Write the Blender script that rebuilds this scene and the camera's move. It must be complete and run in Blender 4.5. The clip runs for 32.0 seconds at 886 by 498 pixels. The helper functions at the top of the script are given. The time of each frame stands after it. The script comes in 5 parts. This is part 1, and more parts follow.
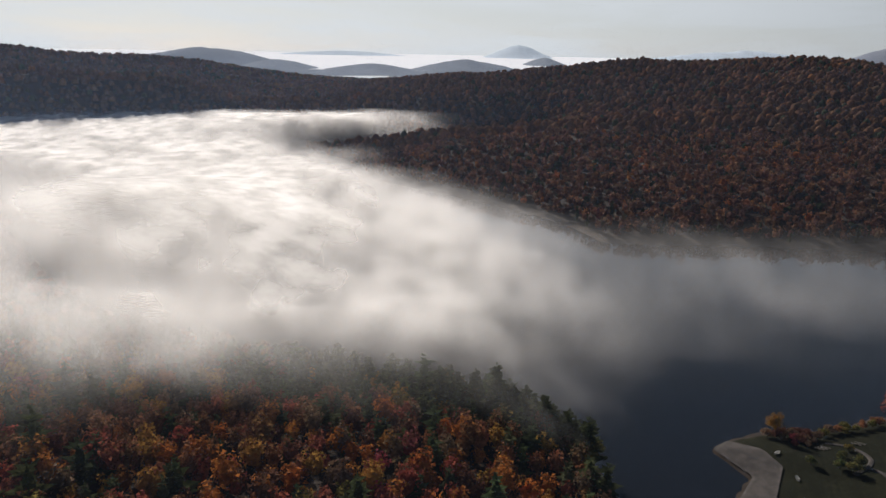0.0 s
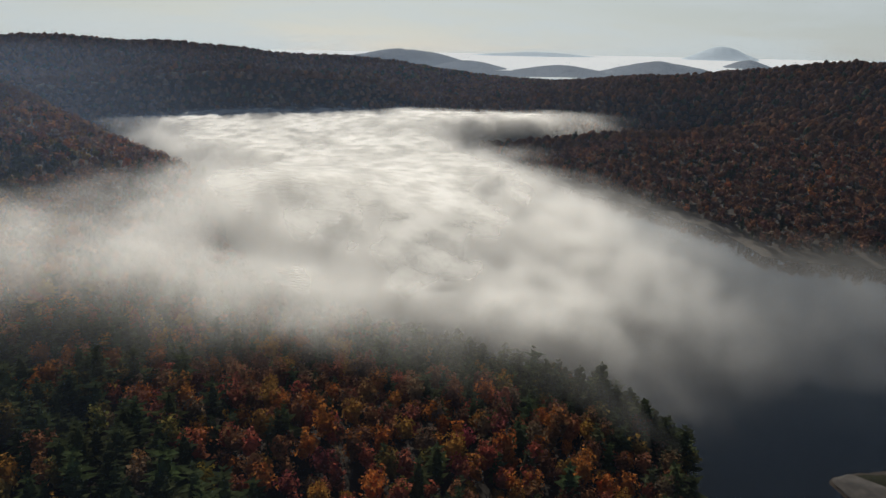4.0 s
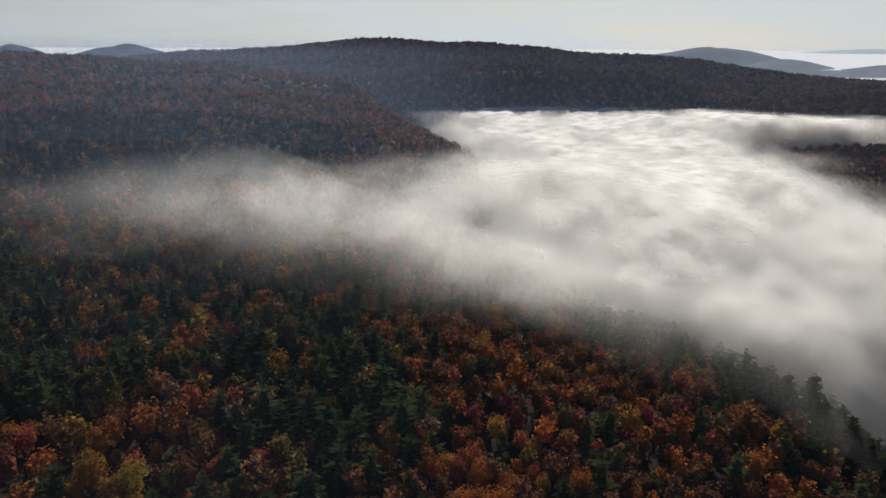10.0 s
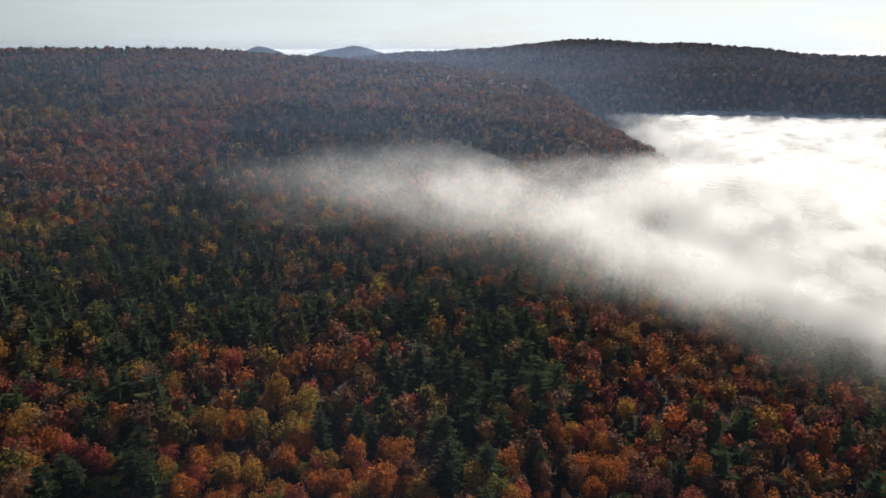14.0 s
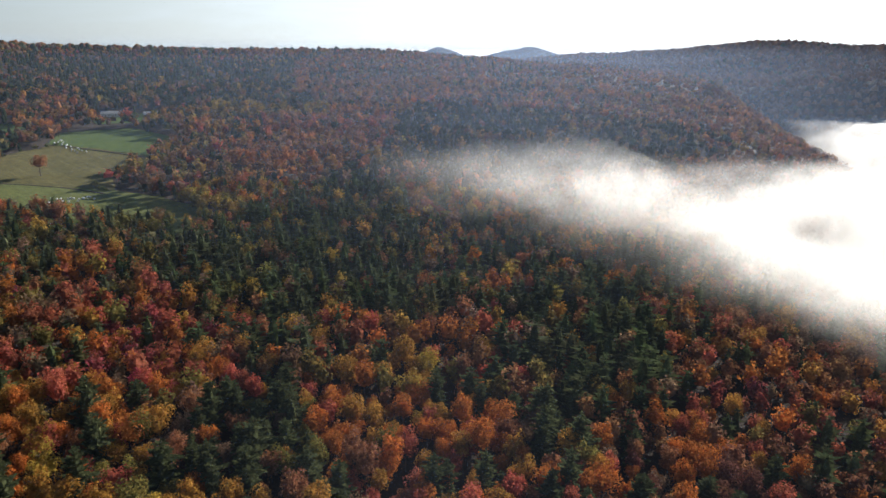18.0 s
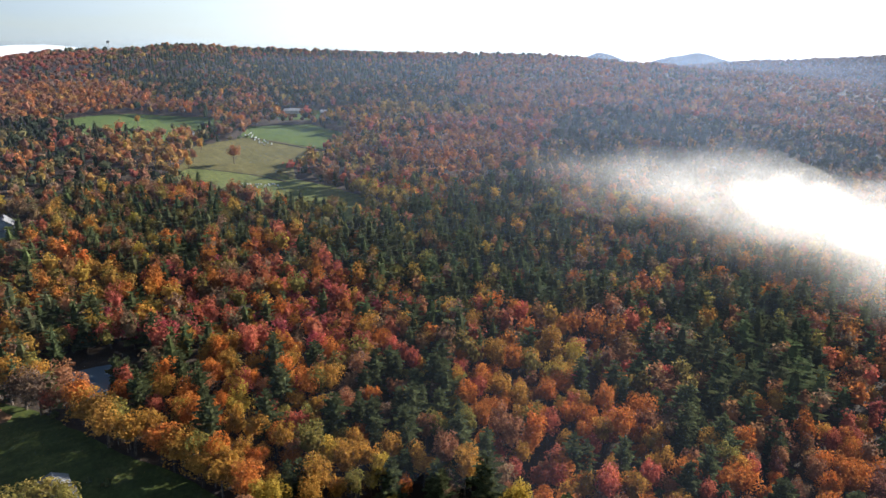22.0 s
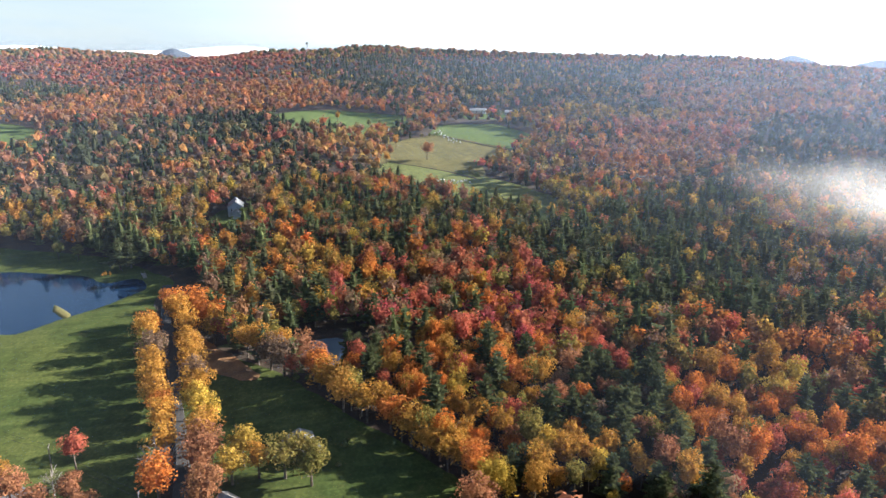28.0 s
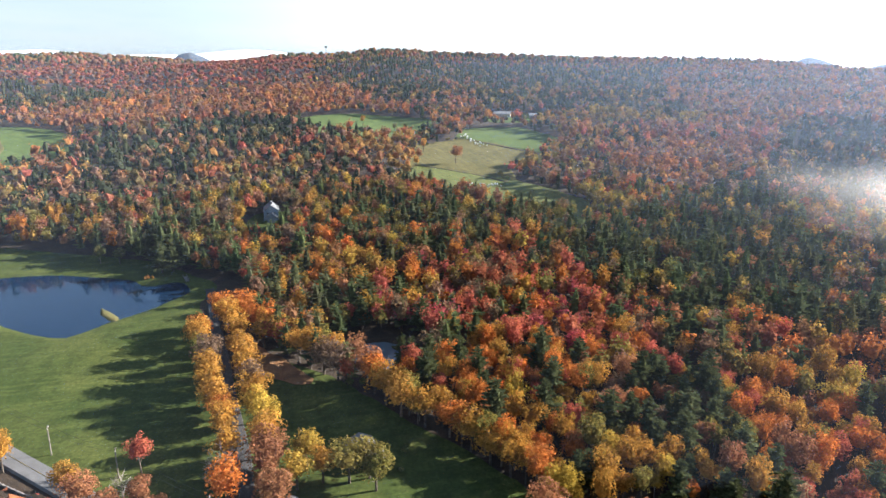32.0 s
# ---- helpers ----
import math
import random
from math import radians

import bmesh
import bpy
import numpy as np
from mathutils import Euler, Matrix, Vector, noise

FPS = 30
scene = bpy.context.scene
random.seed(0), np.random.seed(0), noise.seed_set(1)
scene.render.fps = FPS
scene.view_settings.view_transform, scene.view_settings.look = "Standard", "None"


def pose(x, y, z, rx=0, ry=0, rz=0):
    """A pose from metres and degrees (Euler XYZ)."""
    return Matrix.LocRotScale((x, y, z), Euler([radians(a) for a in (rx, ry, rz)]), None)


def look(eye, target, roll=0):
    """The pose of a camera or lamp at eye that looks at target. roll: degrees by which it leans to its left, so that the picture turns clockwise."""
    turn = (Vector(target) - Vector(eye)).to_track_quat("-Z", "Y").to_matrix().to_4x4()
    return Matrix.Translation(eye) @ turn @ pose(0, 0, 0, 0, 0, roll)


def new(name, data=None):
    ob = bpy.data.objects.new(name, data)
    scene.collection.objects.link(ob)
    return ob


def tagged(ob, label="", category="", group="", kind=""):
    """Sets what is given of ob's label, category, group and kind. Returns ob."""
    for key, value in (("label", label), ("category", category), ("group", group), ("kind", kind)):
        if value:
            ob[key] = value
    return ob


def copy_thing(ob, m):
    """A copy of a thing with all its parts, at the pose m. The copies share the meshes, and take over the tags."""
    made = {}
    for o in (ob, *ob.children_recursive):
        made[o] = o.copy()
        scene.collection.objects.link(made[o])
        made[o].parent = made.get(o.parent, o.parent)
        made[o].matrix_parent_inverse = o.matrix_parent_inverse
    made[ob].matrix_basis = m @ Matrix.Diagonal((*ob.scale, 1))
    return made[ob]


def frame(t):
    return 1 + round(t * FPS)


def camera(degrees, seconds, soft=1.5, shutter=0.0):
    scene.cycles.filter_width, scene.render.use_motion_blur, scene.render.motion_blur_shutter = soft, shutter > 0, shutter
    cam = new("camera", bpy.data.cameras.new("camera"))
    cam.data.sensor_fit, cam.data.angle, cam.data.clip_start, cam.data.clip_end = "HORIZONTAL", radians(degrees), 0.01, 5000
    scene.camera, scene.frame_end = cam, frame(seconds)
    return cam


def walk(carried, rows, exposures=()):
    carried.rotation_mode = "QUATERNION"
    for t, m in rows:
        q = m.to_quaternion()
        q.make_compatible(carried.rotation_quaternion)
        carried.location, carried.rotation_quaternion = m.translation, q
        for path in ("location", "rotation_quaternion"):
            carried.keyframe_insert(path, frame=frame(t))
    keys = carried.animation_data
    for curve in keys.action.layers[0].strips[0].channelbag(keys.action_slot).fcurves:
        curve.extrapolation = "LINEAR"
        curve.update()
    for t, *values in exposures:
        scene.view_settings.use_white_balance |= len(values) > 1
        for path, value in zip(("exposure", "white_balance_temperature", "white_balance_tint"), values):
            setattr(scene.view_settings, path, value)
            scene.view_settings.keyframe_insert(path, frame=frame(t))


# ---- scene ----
cam = camera(64.7, 32.0)
scene.cycles.transparent_max_bounces = 40
METRES, EYE, TILT, LEAN, TURN = 180.0, 113.0, -15.9, -1.0, 0.0
ROWS = [
    (0.0, 0.0, 0.0, 0.0, 0.0, 0.0, 0.0),
    (0.5, 0.0174, -0.0089, -0.0021, 1.83, 0.01, -0.53),
    (1.0, 0.0355, -0.0168, -0.0042, 3.7, 0.03, -1.04),
    (1.5, 0.0531, -0.0242, -0.0059, 5.52, 0.03, -1.58),
    (2.0, 0.071, -0.0304, -0.0077, 7.36, -0.01, -2.1),
    (2.5, 0.0891, -0.0374, -0.0092, 9.18, -0.09, -2.64),
    (3.0, 0.1075, -0.0428, -0.0104, 11.04, -0.18, -3.19),
    (3.5, 0.1269, -0.0485, -0.0117, 12.93, -0.3, -3.71),
    (5.5, 0.1994, -0.0847, -0.0143, 20.44, -0.97, -5.71),
    (6.0, 0.2166, -0.0917, -0.016, 22.37, -1.11, -6.14),
    (6.5, 0.2338, -0.098, -0.0183, 24.33, -1.29, -6.54),
    (7.0, 0.2507, -0.1042, -0.0187, 26.32, -1.55, -6.99),
    (7.5, 0.2677, -0.111, -0.0206, 28.34, -1.82, -7.43),
    (8.0, 0.2855, -0.1189, -0.0226, 30.38, -2.12, -7.91),
    (8.5, 0.3033, -0.126, -0.0252, 32.43, -2.41, -8.36),
    (9.0, 0.3212, -0.1327, -0.0269, 34.48, -2.73, -8.81),
    (9.5, 0.3403, -0.1384, -0.0286, 36.56, -3.06, -9.18),
    (10.0, 0.3583, -0.1441, -0.0305, 38.57, -3.4, -9.57),
    (10.5, 0.3773, -0.15, -0.0318, 40.53, -3.72, -9.94),
    (11.0, 0.3958, -0.1555, -0.0336, 42.47, -4.03, -10.34),
    (11.5, 0.4146, -0.1593, -0.0356, 44.51, -4.36, -10.68),
    (12.0, 0.434, -0.1635, -0.0363, 46.69, -4.76, -11.09),
    (12.5, 0.4526, -0.1676, -0.0377, 48.88, -5.18, -11.52),
    (13.0, 0.4727, -0.1705, -0.0369, 51.03, -5.66, -11.89),
    (13.5, 0.4928, -0.1726, -0.0359, 53.11, -6.12, -12.3),
    (14.0, 0.5121, -0.174, -0.0374, 55.18, -6.53, -12.7),
    (14.5, 0.5317, -0.1746, -0.038, 57.23, -6.98, -13.01),
    (16.5, 0.6057, -0.167, -0.0382, 63.88, -8.55, -14.02),
    (17.0, 0.6243, -0.1638, -0.0374, 65.78, -8.98, -14.3),
    (17.5, 0.6422, -0.1616, -0.0365, 67.65, -9.44, -14.56),
    (18.0, 0.6582, -0.1598, -0.0369, 69.48, -9.85, -14.77),
    (18.5, 0.6729, -0.1591, -0.0363, 71.23, -10.27, -14.95),
    (19.0, 0.6861, -0.1605, -0.0373, 72.88, -10.64, -15.15),
    (19.5, 0.6986, -0.164, -0.0376, 74.56, -11.06, -15.32),
    (20.0, 0.7092, -0.1675, -0.0389, 76.11, -11.43, -15.44),
    (20.5, 0.7192, -0.1743, -0.0414, 77.62, -11.76, -15.65),
    (21.0, 0.7282, -0.1806, -0.0427, 79.13, -12.13, -15.77),
    (21.5, 0.7358, -0.1881, -0.0458, 80.8, -12.53, -15.96),
    (22.0, 0.7436, -0.1965, -0.049, 82.42, -12.94, -16.17),
    (22.5, 0.7497, -0.2048, -0.0522, 83.64, -13.24, -16.3),
    (23.0, 0.7541, -0.2142, -0.0556, 84.76, -13.54, -16.38),
    (23.5, 0.758, -0.2232, -0.0589, 85.82, -13.81, -16.42),
    (24.0, 0.7625, -0.2327, -0.0619, 86.68, -14.02, -16.44),
    (24.5, 0.7651, -0.2416, -0.0654, 87.5, -14.24, -16.43),
    (26.5, 0.7714, -0.279, -0.0764, 91.46, -15.42, -16.6),
    (27.0, 0.7724, -0.2892, -0.0794, 93.49, -15.99, -16.61),
    (27.5, 0.7734, -0.3, -0.0823, 95.11, -16.43, -16.6),
    (28.0, 0.7747, -0.3109, -0.0851, 96.12, -16.68, -16.58),
    (28.5, 0.7757, -0.3215, -0.0878, 96.55, -16.78, -16.58),
    (29.0, 0.7768, -0.3325, -0.0907, 96.73, -16.79, -16.59),
    (29.5, 0.7779, -0.343, -0.0934, 96.84, -16.78, -16.57),
    (30.0, 0.7788, -0.3536, -0.0964, 96.86, -16.75, -16.56),
    (30.5, 0.7797, -0.364, -0.0993, 96.88, -16.74, -16.55),
    (31.0, 0.7806, -0.3739, -0.102, 96.9, -16.73, -16.49),
    (31.5, 0.7814, -0.383, -0.1046, 96.92, -16.71, -16.44),
    (32.0, 0.7809, -0.3904, -0.1069, 96.96, -16.68, -16.38),
]
EXPOSURES = [(0.0, -0.22, 6550, 13), (2.0, -0.38, 6620, 6), (6.0, -0.5, 6560, 8), (9.0, -0.45, 6500, 10), (13.0, 0.03, 6450, 9), (19.0, 0.95, 6450, 9), (24.0, 1.68, 6450, 9), (32.0, 1.98, 6450, 9)]
walk(cam, [(t, pose(0, 0, EYE, TILT, LEAN, TURN) @ pose(METRES * x, METRES * y, METRES * z, 90 + pitch, roll, yaw)) for t, x, y, z, yaw, pitch, roll in ROWS], EXPOSURES)

# ---- light: low morning sun ahead of the first view and a pale sky with thin cloud ----
SUN_AZIMUTH, SUN_HEIGHT = 25.0, 22.5      # degrees left of +y, degrees above the horizon
SUN_WAY = Vector((-math.sin(radians(SUN_AZIMUTH)) * math.cos(radians(SUN_HEIGHT)), math.cos(radians(SUN_AZIMUTH)) * math.cos(radians(SUN_HEIGHT)), math.sin(radians(SUN_HEIGHT))))
sun_data = bpy.data.lights.new("sun", "SUN")
sun_data.energy, sun_data.angle, sun_data.color = 5.0, radians(0.6), (1.0, 0.93, 0.84)
sun = new("sun", sun_data)
sun.matrix_world = look(SUN_WAY * 300, (0, 0, 0))


class Nodes:
    """A short way to write node trees."""

    def __init__(self, tree):
        self.tree = tree
        tree.nodes.clear()

    def add(self, kind, values=None, **settings):
        n = self.tree.nodes.new(kind)
        for key, value in settings.items():
            setattr(n, key, value)
        for key, value in (values or {}).items():
            if isinstance(value, bpy.types.NodeSocket):
                self.tree.links.new(value, n.inputs[key])
            else:
                n.inputs[key].default_value = value
        return n

    def maths(self, op, a, b=0.0, clamp=False):
        return self.add("ShaderNodeMath", {0: a, 1: b}, operation=op, use_clamp=clamp).outputs[0]

    def noise(self, vector, scale, detail=4.0, rough=0.55, distortion=0.0):
        return self.add("ShaderNodeTexNoise", {"Vector": vector, "Scale": scale, "Detail": detail, "Roughness": rough, "Distortion": distortion}).outputs["Fac"]

    def ramp(self, value, lo, hi, out_lo=0.0, out_hi=1.0):
        return self.add("ShaderNodeMapRange", {"Value": value, "From Min": lo, "From Max": hi, "To Min": out_lo, "To Max": out_hi}, interpolation_type="SMOOTHSTEP").outputs[0]

    def mix(self, fac, a, b, blend="MIX"):
        n = self.tree.nodes.new("ShaderNodeMix")
        n.data_type, n.blend_type = "RGBA", blend
        for i, value in ((0, fac), (6, a), (7, b)):
            if isinstance(value, bpy.types.NodeSocket):
                self.tree.links.new(value, n.inputs[i])
            else:
                n.inputs[i].default_value = value if i == 0 else (*value[:3], 1.0)
        return n.outputs[2]


world = bpy.data.worlds.new("morning_sky")
scene.world = world
world.use_nodes = True
w = Nodes(world.node_tree)
sky = w.add("ShaderNodeTexSky", sky_type="NISHITA", sun_disc=False, sun_elevation=radians(SUN_HEIGHT), sun_rotation=radians(-SUN_AZIMUTH), altitude=300.0, air_density=1.0, dust_density=0.4, ozone_density=1.0)
where = w.add("ShaderNodeTexCoord").outputs["Generated"]
stretched = w.add("ShaderNodeMapping", {"Vector": where, "Scale": (1.4, 1.4, 11.0), "Rotation": (0.06, 0.03, 0.4)}).outputs[0]
height = w.add("ShaderNodeSeparateXYZ", {0: where}).outputs[2]
cloud = w.ramp(w.noise(stretched, 2.2, 7.0, 0.6, 0.4), 0.36, 0.66, 0.78, 0.98)
towards_sun = w.add("ShaderNodeVectorMath", {0: where, 1: tuple(SUN_WAY)}, operation="DOT_PRODUCT").outputs["Value"]
veil = w.mix(w.ramp(towards_sun, -0.1, 1.0), (3.7, 4.6, 5.4), (16.0, 17.4, 18.2))
cloud = w.maths("MULTIPLY", cloud, w.ramp(height, 0.06, 0.30, 1.0, 0.05))
sky_colour = w.mix(cloud, sky.outputs[0], veil)
back = w.add("ShaderNodeBackground", {"Color": sky_colour, "Strength": 0.05})
w.tree.links.new(back.outputs[0], w.add("ShaderNodeOutputWorld").inputs["Surface"])


# ---- materials ----
def material(name):
    m = bpy.data.materials.new(name)
    m.use_nodes = True
    return m, Nodes(m.node_tree)


def finish(n, shader):
    n.tree.links.new(shader, n.add("ShaderNodeOutputMaterial").inputs["Surface"])


def surface(name, dark, light, scale=1.0, rough=0.9, bump=0.3, fine=6.0, metal=0.0, random_tone=0.0):
    """A plain worn surface: two tones at two scales, with fine relief."""
    m, n = material(name)
    at = n.add("ShaderNodeNewGeometry").outputs["Position"]
    coarse, grain = n.noise(at, scale, 5.0, 0.6), n.noise(at, scale * fine, 4.0, 0.6)
    colour = n.mix(n.ramp(coarse, 0.3, 0.7), dark, light)
    colour = n.mix(n.ramp(grain, 0.25, 0.75, 0.0, 0.5), colour, tuple(0.6 * c for c in dark))
    if random_tone:
        tone = n.ramp(n.add("ShaderNodeObjectInfo").outputs["Random"], 0, 1, 1 - random_tone, 1 + random_tone)
        colour = n.mix(1.0, colour, n.add("ShaderNodeCombineColor", {0: tone, 1: tone, 2: tone}).outputs[0], "MULTIPLY")
    relief = n.add("ShaderNodeBump", {"Height": grain, "Strength": bump, "Distance": 0.1 / scale})
    finish(n, n.add("ShaderNodeBsdfPrincipled", {"Base Color": colour, "Roughness": rough, "Metallic": metal, "Normal": relief.outputs[0]}).outputs[0])
    return m


def leaf_material(name, clump, turned, drift):
    """Leaves: the tree's own colour, varied from spray to spray, and light that shines through them."""
    m, n = material(name)
    geometry = n.add("ShaderNodeNewGeometry")
    tint = n.add("ShaderNodeAttribute", attribute_name="tint").outputs["Color"]
    each = geometry.outputs["Random Per Island"]
    spray = n.ramp(each, 0, 1, 0.72, 1.24)
    patch = n.ramp(n.noise(geometry.outputs["Position"], clump, 3.0, 0.6), 0.3, 0.7, 0.66, 1.28)
    tone = n.maths("MULTIPLY", spray, patch)
    own = n.add("ShaderNodeObjectInfo").outputs["Random"]
    tone = n.maths("MULTIPLY", tone, n.ramp(own, 0, 1, 0.84, 1.16))
    other = n.maths("FRACT", n.maths("MULTIPLY", own, 17.0))
    tint = n.mix(n.ramp(other, 0.2, 1, 0.0, drift), tint, turned)
    fading = n.ramp(n.noise(geometry.outputs["Position"], clump * 0.45, 4.0, 0.65), 0.42, 0.72, 0.0, 0.26)
    tint = n.mix(fading, tint, turned)
    tint = n.mix(n.ramp(n.maths("FRACT", n.maths("MULTIPLY", each, 31.0)), 0.55, 1, 0.0, 0.26), tint, turned)
    colour = n.mix(1.0, tint, n.add("ShaderNodeCombineColor", {0: tone, 1: tone, 2: tone}).outputs[0], "MULTIPLY")
    diffuse = n.add("ShaderNodeBsdfDiffuse", {"Color": colour, "Roughness": 0.5})
    through_leaf = n.add("ShaderNodeBsdfTranslucent", {"Color": colour})
    shader = n.add("ShaderNodeMixShader", {0: 0.38, 1: diffuse.outputs[0], 2: through_leaf.outputs[0]})
    finish(n, shader.outputs[0])
    return m


def fog_material():
    m, n = material("fog")
    at = n.add("ShaderNodeNewGeometry").outputs["Position"]
    turned = n.add("ShaderNodeVectorRotate", {"Vector": at, "Angle": radians(-24)}, rotation_type="Z_AXIS").outputs[0]
    squeezed = n.add("ShaderNodeMapping", {"Vector": turned, "Scale": (0.017, 0.0065, 0.012)}).outputs[0]
    wisp = n.noise(squeezed, 1.0, 3.0, 0.5)
    density = n.add("ShaderNodeAttribute", attribute_name="mist").outputs["Fac"]
    soft = n.maths("MULTIPLY", density, n.ramp(wisp, 0.28, 0.66, 0.35, 1.6))
    puffs = n.noise(n.add("ShaderNodeMapping", {"Vector": turned, "Scale": (0.045, 0.032, 0.03)}).outputs[0], 1.0, 3.0, 0.5)
    solid = n.maths("MULTIPLY", soft, n.ramp(puffs, 0.3, 0.65, 0.45, 1.3), clamp=True)
    way = n.add("ShaderNodeCombineXYZ", {k: v for k, v in enumerate((SUN_WAY * 0.6 + Vector((0, 0, 0.5))).normalized())}).outputs[0]
    white = n.add("ShaderNodeBsdfDiffuse", {"Color": (0.97, 0.96, 0.94, 1), "Normal": way})
    glow = n.add("ShaderNodeBsdfTranslucent", {"Color": (0.97, 0.96, 0.94, 1)})
    droplets = n.add("ShaderNodeMixShader", {0: 0.06, 1: white.outputs[0], 2: glow.outputs[0]})
    shader = n.add("ShaderNodeMixShader", {0: solid, 1: n.add("ShaderNodeBsdfTransparent").outputs[0], 2: droplets.outputs[0]})
    finish(n, shader.outputs[0])
    return m


def water_material(name, deep, gloss=0.06):
    m, n = material(name)
    at = n.add("ShaderNodeNewGeometry").outputs["Position"]
    ripple = n.add("ShaderNodeBump", {"Height": n.noise(at, 0.9, 3.0), "Strength": 0.06, "Distance": 0.1})
    finish(n, n.add("ShaderNodeBsdfPrincipled", {"Base Color": (*deep, 1), "Roughness": gloss, "IOR": 1.33, "Normal": ripple.outputs[0]}).outputs[0])
    return m


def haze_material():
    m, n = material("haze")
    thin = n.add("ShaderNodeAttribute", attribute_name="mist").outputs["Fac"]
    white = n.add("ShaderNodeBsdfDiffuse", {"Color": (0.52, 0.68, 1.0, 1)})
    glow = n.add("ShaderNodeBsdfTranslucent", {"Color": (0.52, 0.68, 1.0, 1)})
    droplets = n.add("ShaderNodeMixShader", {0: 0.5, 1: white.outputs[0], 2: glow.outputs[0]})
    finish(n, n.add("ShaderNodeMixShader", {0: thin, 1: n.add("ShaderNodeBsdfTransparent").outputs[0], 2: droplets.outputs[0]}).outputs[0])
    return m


HAZE = haze_material()
LEAVES = leaf_material("leaves", 0.5, (0.34, 0.19, 0.07), 0.18)
NEEDLES = leaf_material("needles", 0.35, (0.105, 0.115, 0.06), 0.4)
FOG = fog_material()
LAKE_WATER = water_material("lake_water", (0.012, 0.015, 0.02), 0.04)
POND_WATER = water_material("pond_water", (0.005, 0.018, 0.046))
# pale blue base colour stands in for the sky mirrored in the pond
SMALL_POND_WATER = water_material("small_pond_water", (0.11, 0.145, 0.18))
BARK = surface("bark", (0.06, 0.045, 0.035), (0.16, 0.13, 0.10), 1.2, 0.95, 0.8)
FOREST_FLOOR = surface("forest_floor", (0.022, 0.014, 0.009), (0.058, 0.036, 0.02), 0.15, 1.0, 0.6, 12.0)


def grass_material(name, dark, light, way, worn):
    """Mown grass: broad patches, mowing streaks along one direction, tufts and straw-coloured wear."""
    m, n = material(name)
    at = n.add("ShaderNodeNewGeometry").outputs["Position"]
    along = n.add("ShaderNodeVectorRotate", {"Vector": at, "Angle": radians(way)}, rotation_type="Z_AXIS").outputs[0]
    streaks = n.noise(n.add("ShaderNodeMapping", {"Vector": along, "Scale": (0.45, 0.02, 0.1)}).outputs[0], 1.0, 4.0, 0.6)
    patches, tufts = n.noise(at, 0.03, 5.0, 0.6), n.noise(at, 0.9, 5.0, 0.7)
    colour = n.mix(n.ramp(patches, 0.32, 0.68), dark, light)
    colour = n.mix(n.ramp(streaks, 0.45, 0.65, 0.0, 0.45), colour, tuple(1.35 * c for c in light))
    colour = n.mix(n.ramp(n.noise(at, 0.08, 6.0, 0.7), 0.58, 0.72, 0.0, 0.6), colour, worn)
    colour = n.mix(n.ramp(n.noise(at, 0.18, 5.0, 0.65), 0.42, 0.66, 0.0, 0.55), colour, tuple(0.62 * c for c in dark))
    colour = n.mix(n.ramp(tufts, 0.35, 0.65, 0.0, 0.55), colour, tuple(0.5 * c for c in dark))
    relief = n.add("ShaderNodeBump", {"Height": tufts, "Strength": 0.25, "Distance": 0.3})
    finish(n, n.add("ShaderNodeBsdfPrincipled", {"Base Color": colour, "Roughness": 1.0, "Specular IOR Level": 0.1, "Normal": relief.outputs[0]}).outputs[0])
    return m


MEADOW_GRASS = grass_material("meadow_grass", (0.042, 0.066, 0.017), (0.088, 0.102, 0.027), -23, (0.11, 0.09, 0.035))
STRIP_GRASS = grass_material("strip_grass", (0.125, 0.145, 0.048), (0.165, 0.18, 0.062), 60, (0.13, 0.12, 0.05))
HAY_GRASS = grass_material("hay_grass", (0.120, 0.112, 0.044), (0.165, 0.145, 0.060), 60, (0.13, 0.105, 0.05))
GREEN_GRASS = grass_material("green_grass", (0.090, 0.135, 0.042), (0.120, 0.165, 0.052), 30, (0.10, 0.10, 0.04))
# lakeside grass darkened so that its colour carries the shade there
SHADED_PARK_GRASS = grass_material("shaded_park_grass", (0.014, 0.016, 0.007), (0.024, 0.024, 0.011), 20, (0.05, 0.045, 0.025))
LITTER = surface("leaf_litter", (0.13, 0.065, 0.028), (0.27, 0.135, 0.055), 0.12, 1.0, 0.6, 14.0)
ASPHALT = surface("asphalt", (0.11, 0.11, 0.115), (0.16, 0.16, 0.168), 0.3, 0.9, 0.2, 20.0)
GRAVEL = surface("gravel", (0.032, 0.031, 0.033), (0.062, 0.060, 0.062), 0.4, 0.95, 0.4, 12.0)
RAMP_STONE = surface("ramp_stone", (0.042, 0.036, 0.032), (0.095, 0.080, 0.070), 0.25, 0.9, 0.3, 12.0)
BARE_TWIGS = surface("bare_twigs", (0.20, 0.175, 0.155), (0.36, 0.32, 0.29), 0.8, 0.95, 0.2)
SLATE_ROOF = surface("grey_shingles", (0.15, 0.155, 0.17), (0.24, 0.25, 0.27), 0.6, 0.8, 0.4, 8.0)
PALE_ROOF = surface("pale_metal_roof", (0.42, 0.41, 0.40), (0.55, 0.54, 0.53), 0.4, 0.45, 0.1, 8.0, 0.3)
CREAM_WALL = surface("cream_boards", (0.20, 0.185, 0.16), (0.30, 0.28, 0.25), 0.5, 0.8, 0.2, 10.0)
BLUE_WALL = surface("blue_grey_boards", (0.26, 0.31, 0.37), (0.34, 0.40, 0.46), 0.5, 0.8, 0.2, 10.0)
WHITE_PAINT = surface("white_paint", (0.62, 0.62, 0.60), (0.78, 0.78, 0.76), 0.5, 0.6, 0.1, 10.0)
